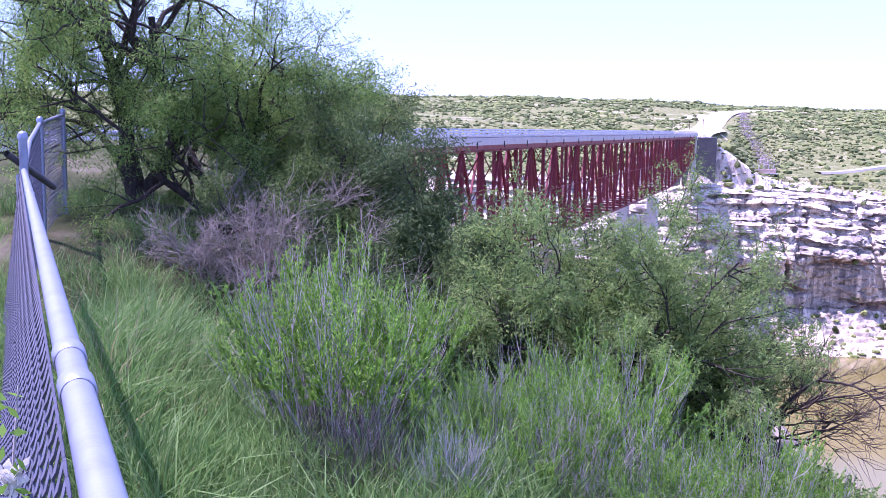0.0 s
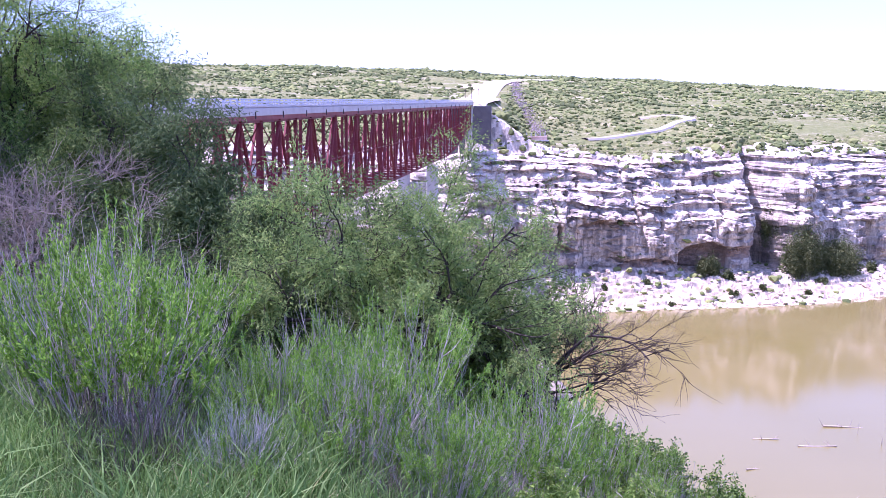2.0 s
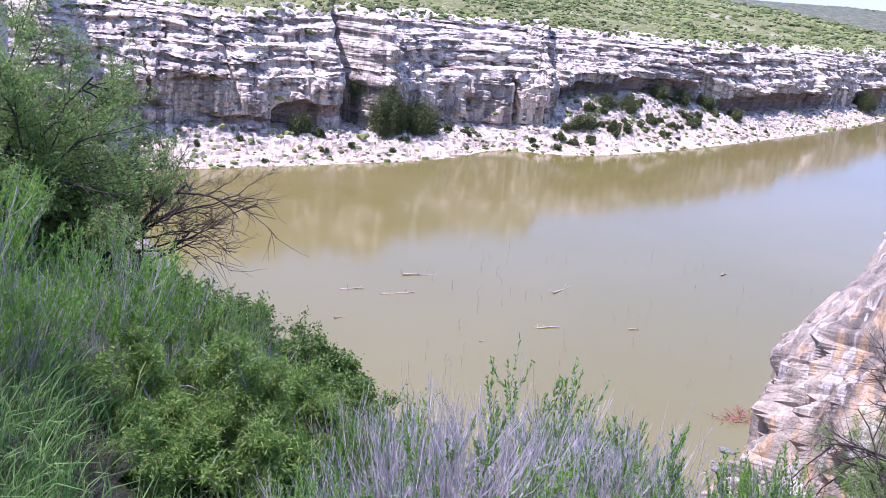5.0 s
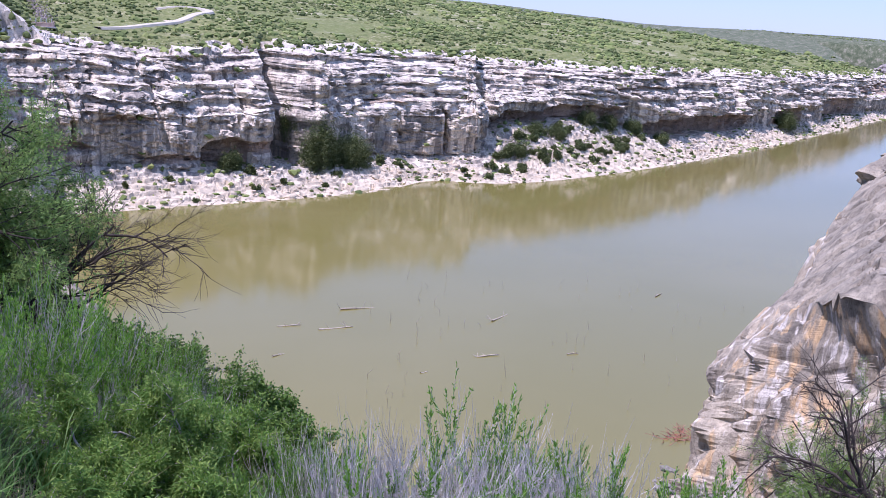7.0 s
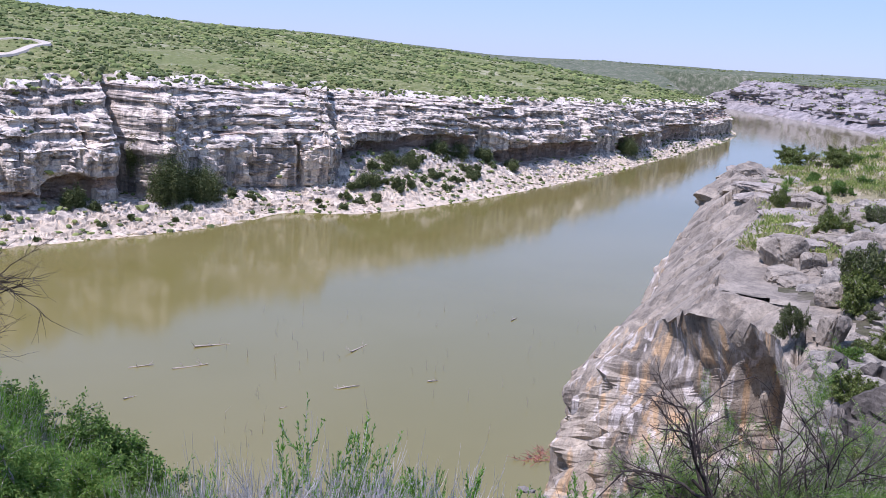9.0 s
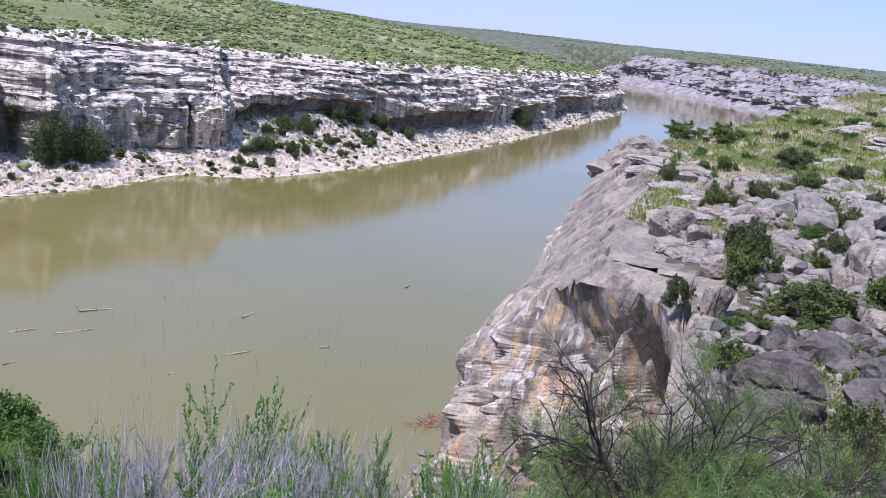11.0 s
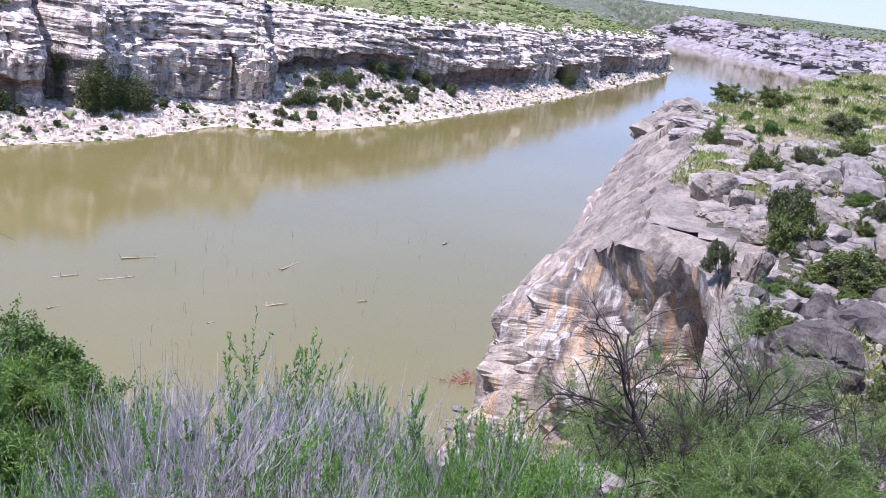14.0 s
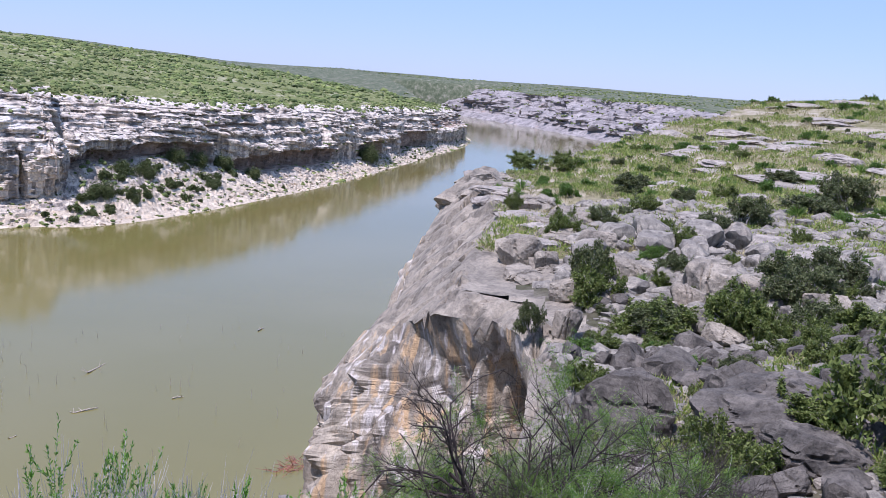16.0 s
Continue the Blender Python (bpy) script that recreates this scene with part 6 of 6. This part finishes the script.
def ribbon(name, label, line, width, mat, lift):
    side = left_normals(line)
    z = np.array([far_z(*p) for p in line])
    for _ in range(6):
        z[1:-1] = 0.25 * z[:-2] + 0.5 * z[1:-1] + 0.25 * z[2:]
    rows = []
    for k, drop in ((-0.62, -1.0), (-0.5, 0.0), (-0.2, 0.06), (0.2, 0.06), (0.5, 0.0), (0.62, -1.0)):
        rows.append(np.concatenate([line + side * (k * width), (z + lift + drop)[:, None]], 1))
    me = mesh_from(name, np.stack(rows).reshape(-1, 3), grid_faces(len(rows), len(line))[:, ::-1], mat)
    tagged(part(name, me), label, "road", kind="structure")


pale_road = painted("pale_road", (0.50, 0.45, 0.375), 0.95, 0.0, (0.36, 0.33, 0.27), 0.6, 0.2)
ribbon("road", "sunlit pale road climbing the hill beyond the bridge", ROAD[1:], 15.0, pale_road, 1.1)
ribbon("road_track", "white dirt track curving through scrub", TRACK, 4.4, pale_road, 0.8)


def roadside_shelter():
    """The ruined walled shelter with posts beside the track."""
    thing = new("roadside_shelter")
    x, y = 139.0, 424.0
    thing.matrix_basis = pose(x, y, far_z(x, y) + 0.2, 0, 0, -16)
    tagged(thing, "small pinkish masonry shelter ruin with pale posts", "shelter")
    pink = painted("pink_masonry", (0.52, 0.33, 0.28), 0.9, 0.0, (0.62, 0.55, 0.48), 0.6, 0.8)
    part("wall", box_mesh("shelter_wall", 9.0, 0.5, 1.9, pink, 0.06), thing, "", pose(0, 0, 0.6))
    part("side_wall", box_mesh("shelter_side", 0.5, 3.5, 2.4, pink, 0.06), thing, "", pose(4.4, 1.9, 0.8))
    part("slab", box_mesh("shelter_slab", 10.5, 5.0, 0.5, pale_concrete, 0.05), thing, "pale floor slab", pose(0, 1.5, -0.3))
    post = box_mesh("shelter_post", 0.45, 0.45, 3.2, pale_concrete, 0.05)
    for k in range(5):
        part("post", post, thing, m=pose(-4.4 + 2.0 * k, 0.1, 1.5))
    return thing


roadside_shelter()
for k in range(3):
    x, y = (118 + 2.5 * k, 446 + 22 * k)
    sign = new("utility_pole")
    sign.location = (x, y, far_z(x, y))
    tagged(sign, "thin dark wooden pole beside the road", "pole", "poles by the road")
    part("shaft", box_mesh("pole_shaft", 0.22, 0.22, 6.5, dark_bark, 0.03), sign, m=pose(0, 0, 3.0))
    part("crossarm", box_mesh("pole_arm", 1.4, 0.14, 0.16, dark_bark), sign, m=pose(0, 0, 5.7))

def talus_spot(bearing, share):
    """The place of the far talus at a bearing, a share of the way from the water to the wall."""
    rows = far_grid[far_kinds == "talus"]
    row = rows[min(int(share * len(rows)), len(rows) - 1)]
    k = np.abs(np.degrees(np.arctan2(row[:, 0], row[:, 1])) - bearing).argmin()
    return [float(c) for c in row[k]]


# bearing, share of the way up the talus, width, height, clumps
THICKETS = [("dense green thicket filling the gully foot on the far shore", 34.3, 0.93, 21, 17, 70), ("green bushes climbing out of the gully", 32.8, 0.99, 15, 23, 56), ("dark bush inside the shallow cave", 27.9, 0.95, 8, 9, 22),
            ("small dark bush beside the cave", 28.9, 0.88, 5, 4, 8), ("small bush on the white shore rocks", 36.2, 0.8, 5, 5, 8), ("olive green thicket below the grey wall", 44.0, 0.62, 12, 9, 26), ("brownish green thicket on the talus", 46.2, 0.8, 13, 8, 24),
            ("green thicket on the talus below the overhang", 50.4, 0.9, 11, 9, 24), ("round dark bush at the foot of the wall", 58.5, 0.95, 17, 15, 34), ("bush on the shore shelf", 54.3, 0.4, 8, 4, 8), ("low green bush under the brown hollow", 52.0, 0.8, 13, 7, 16),
            ("olive thicket on the upper talus", 47.8, 0.95, 14, 9, 24), ("olive thicket on the upper talus", 45.0, 0.88, 11, 7, 20), ("green bush high on the talus", 49.0, 0.97, 12, 9, 20), ("dark bush low on the talus", 45.6, 0.45, 6, 8, 12)]
for k, (label, b, share, w, h, clumps) in enumerate(THICKETS):
    x, y, z = talus_spot(b, share)
    far_thicket("thicket", label, (x, y, z - 0.8), w, w * 0.55, h, clumps, 501 + k)

far_thicket("thicket", "green bush high in the cleft of the wall", (238, 386, -58), 15, 9, 17, 40, 519)

# lone bushes over the talus
rng = np.random.default_rng(520)
for k in range(58):
    b, share = (rng.uniform(42.5, 51.0), rng.uniform(0.3, 0.98)) if k < 36 else (rng.uniform(18, 60), rng.uniform(0.15, 0.8))
    size = rng.uniform(3.0, 7.0) if k < 36 else rng.uniform(1.6, 3.6)
    x, y, z = talus_spot(b, share)
    far_thicket("shore_bush", "olive green bush on the pale talus", (x, y, z - 0.3), size, size * 0.8, size * rng.uniform(0.5, 0.8), 3 + int(size), 530 + k)

# ---- driftwood in the water ----
drift_wood = barky("bleached_driftwood", (0.30, 0.25, 0.20), (0.55, 0.48, 0.40), 2.0)
red_wood = barky("red_driftwood", (0.26, 0.10, 0.07), (0.42, 0.20, 0.15), 2.0)


def driftwood(x, y, length, seed, bark=drift_wood, label="bleached driftwood log half under muddy water"):
    rng = np.random.default_rng(seed)
    thing = new("driftwood")
    thing.location = (x, y, WATER)
    tagged(thing, label, "driftwood", "driftwood in the river")
    a = rng.uniform(-0.5, 0.5)
    t = np.linspace(-0.5, 0.5, 7)
    log = Heap()
    pts = np.stack([t * length * math.cos(a), t * length * math.sin(a), 0.12 + 0.25 * np.sin(t * 3 + seed) * 0.5], 1)
    log.tube(pts, 0.16 * np.linspace(1.2, 0.5, 7) * (0.7 + length / 12), 6)
    part("log", log.mesh("driftwood_log", bark, True), thing)
    for k in range(3):
        snag = Heap()
        s = pts[rng.integers(0, 6)]
        w = unit(rng.normal(size=3) * (1, 1, 0.3) + (0, 0, 0.9))
        snag.tube([s, s + w * length * 0.12, s + w * length * 0.22], [0.08, 0.06, 0.03], 4)
        part("snag", snag.mesh("driftwood_snag", bark, True), thing)


DRIFTS = [(147, 207, 9.4), (176, 183, 8.6), (133, 196, 8.8), (124, 203, 5.9), (153, 162, 5.5), (172, 153, 2.8), (234, 177, 4.5), (111, 186, 3.3), (133, 161, 1.9)]
RAFT = (155, 108, WATER)
for k, (x, y, size) in enumerate(DRIFTS):
    driftwood(x, y, size, 600 + k)


def brush_raft():
    """The red brush caught in the water below the cliff."""
    rng = np.random.default_rng(640)
    heap = Heap()
    for k in range(70):
        s = np.array([rng.normal() * 3.0, rng.normal() * 1.2, 0.1])
        w = unit(rng.normal(size=3) * (1.2, 1.2, 0.25) + (0, 0, 0.35))
        n = rng.uniform(1.5, 4.0)
        heap.tube([s, s + w * n * 0.5 + rng.normal(size=3) * 0.15, s + w * n], [0.06, 0.05, 0.02], 3)
    ob = part("brush_raft", heap.mesh("brush_raft", red_wood))
    ob.location = RAFT
    tagged(ob, "reddish raft of dead brush floating below the cliff", "driftwood")


brush_raft()


def drowned_stalks():
    rng = np.random.default_rng(650)
    heap = Heap()
    for k in range(90):
        b, r = rng.uniform(36, 62), rng.uniform(150, 300)
        x, y = polar(b, r)
        n = rng.uniform(1.2, 3.2)
        heap.tube([(x, y, WATER - 0.3), (x + rng.normal() * 0.2, y, WATER + n * 0.6), (x + rng.normal() * 0.5, y, WATER + n)], [0.05, 0.04, 0.02], 3)
    tagged(part("drowned_stalks", heap.mesh("drowned_stalks", drift_wood)), "thin pale dead stalks standing in the river", "stalks", kind="stuff")


drowned_stalks()

# ---- the fence beside the camera ----
wire_metal = painted("wire_metal", (0.085, 0.095, 0.135), 0.7, 0.1, (0.04, 0.045, 0.06), 0.6, 20.0)
RAIL_Z, FENCE_WAY = -0.40, unit(np.array([-0.385, 0.923]))
FENCE_START = np.array([0.082, 0.0])


def along_fence(s, off=0.0):
    p = FENCE_START + FENCE_WAY * s + np.array([-FENCE_WAY[1], FENCE_WAY[0]]) * off
    return np.array([p[0], p[1]])


def chain_link(start, end, top0, top1, low0, low1, pitch=0.036, lean=0.0):
    """Woven wire between two places: zigzag strands that hook round each other."""
    start, end = np.array(start, float), np.array(end, float)
    length = np.linalg.norm(end - start)
    way = (end - start) / length
    out = np.array([-way[1], way[0]])
    heap = Heap()
    for k in range(int(length / pitch)):
        s0 = (k + 0.5) * pitch
        f = s0 / length
        top, low = top0 + (top1 - top0) * f, low0 + (low1 - low0) * f
        n = int((top - low) / pitch)
        i = np.arange(n + 1)
        s = s0 + np.where((i + k) % 2 == 0, -0.5, 0.5) * pitch * 1.04
        xy = start + way * s[:, None] + out * (np.where(i % 2 == 0, 1, -1) * 0.004 + lean * i / n)[:, None]
        heap.tube(np.concatenate([xy, (top - (top - low) * i / n)[:, None]], 1), np.full(n + 1, 0.0026), 4)
    return heap.mesh("chain_link", wire_metal)


def pipe(points, radius, mat, name="pipe", sides=14):
    heap = Heap()
    heap.tube(points, np.full(len(points), radius), sides)
    return heap.mesh(name, mat, True)


def build_fence():
    fence = new("chain_link_fence")
    tagged(fence, "galvanised chain-link fence with pipe top rail along the overlook", "fence")
    near, far = along_fence(-3.0), along_fence(9.3)
    rail = [(*along_fence(s), RAIL_Z) for s in np.linspace(-3.0, 9.3, 9)]
    part("top_rail", pipe(rail, 0.0245, galvanised, "top_rail", 20), fence, "smooth galvanised pipe rail")
    for s in (1.62, 1.85, 6.2):
        heap = Heap()
        a = np.array([(*along_fence(s + d), RAIL_Z) for d in (-0.035, -0.03, 0.03, 0.035)])
        heap.tube(a, [0.0255, 0.0285, 0.0285, 0.0255], 20)
        part("coupling", heap.mesh("coupling", galvanised, True), fence)
    for s in (-2.4, 9.3):
        x, y = along_fence(s, 0.035)
        z = float(land_z(x, y)[0])
        part("post", pipe([(x, y, z - 0.2), (x, y, RAIL_Z - 0.03)], 0.03, galvanised, "fence_post"), fence)
    part("mesh_panel", chain_link(along_fence(-3.0, 0.03), along_fence(9.3, 0.03), RAIL_Z + 0.012, RAIL_Z + 0.012, -1.6, -1.62, 0.036, 0.17), fence, "woven wire diamond mesh")
    # the taller stretch beyond the bend
    turn, last = np.array([-4.72, 12.1]), np.array([-5.0, 13.6])
    z0, z1, z2 = -0.22, 0.0, 0.12
    bend = along_fence(9.3)
    part("top_rail", pipe([(*bend, RAIL_Z), (*(bend + 0.3 * (turn - bend)), z0 + 0.05), (*turn, z1), (*last, z2)], 0.024, galvanised), fence)
    for (x, y), top in ((bend, -0.1), (turn, z1 + 0.05), (last, z2 + 0.05)):
        z = float(land_z(x, y)[0])
        post = part("post", pipe([(x, y, z - 0.2), (x, y, top)], 0.036, galvanised, "fence_post"), fence)
        cap = Heap()
        cap.tube([(x, y, top - 0.03), (x, y, top + 0.012), (x, y, top + 0.03), (x, y, top + 0.04)], [0.041, 0.041, 0.028, 0.004], 14)
        part("post_cap", cap.mesh("post_cap", galvanised, True), post, "domed metal cap")
    part("mesh_panel", chain_link(bend, turn, -0.3, z1, -1.5, -1.4), fence)
    part("mesh_panel", chain_link(turn, last, z1, z2, -1.4, -1.3), fence)
    part("brace", pipe([(bend[0] - 0.10, bend[1] - 0.1, -0.25), (bend[0] + 0.10, bend[1] + 0.4, -0.56)], 0.03, dark_metal, "brace"), fence, "dark open-ended brace pipe")


build_fence()


def white_flower():
    """A white bloom with leaves that climbs the mesh."""
    rng = np.random.default_rng(700)
    thing = new("white_flower")
    x, y = along_fence(1.95, 0.10)
    thing.location = (x, y, -0.64)
    tagged(thing, "white blossom with green leaves climbing the fence mesh", "flower")
    heap = Heap()
    a = rng.uniform(0, 6.28, 90)
    heap.blades(rng.normal(size=(90, 3)) * 0.008, np.stack([np.cos(a), np.sin(a), rng.normal(size=90)], 1), rng.uniform(0.015, 0.032, 90), 0.016, rng)
    part("bloom", heap.mesh("bloom", leafy("white_petal", (0.75, 0.74, 0.72), (0.8, 0.79, 0.77), (0.85, 0.83, 0.8), 0.3)), thing, "crumpled white petals")
    for k in range(22):
        leaf = Heap()
        leaf.blades(np.array([(rng.normal() * 0.014, rng.normal() * 0.014, rng.uniform(-0.1, 0.16))]), rng.normal(size=(1, 3)), 0.034, 0.015, rng)
        part("leaf", leaf.mesh("flower_leaf", willow_leaf), thing)
    vine = Heap()
    vine.tube([(0, 0, -0.9), (0.02, 0.01, -0.4), (0, 0, 0.0), (0.01, 0.02, 0.17)], [0.004, 0.004, 0.003, 0.002], 4)
    part("vine", vine.mesh("vine", grey_bark), thing)


white_flower()


def purple_strip():
    """Purple-leaved low shrubs in a strip that climbs the hill beside the road."""
    rng = np.random.default_rng(720)
    line = smooth_line([(146, 440), (166, 520), (196, 640), (240, 790)], 3.0)
    heap = Heap()
    for q in line:
        z = far_z(*q)
        m = 26
        base = np.stack([q[0] + rng.normal(size=m) * 2.2, q[1] + rng.normal(size=m) * 2.0, z + rng.uniform(0, 1.0, m)], 1)
        heap.blades(base, rng.normal(size=(m, 3)) + (0, 0, 0.5), rng.uniform(0.5, 1.2, m), 0.5, rng)
    mauve = leafy("mauve_shrub_leaf", (0.22, 0.165, 0.185), (0.34, 0.275, 0.305), (0.47, 0.405, 0.43), 0.1)
    tagged(part("mauve_scrub", heap.mesh("mauve_scrub", mauve)), "strip of dusty mauve low shrubs climbing the hill", "scrub", kind="stuff")


purple_strip()
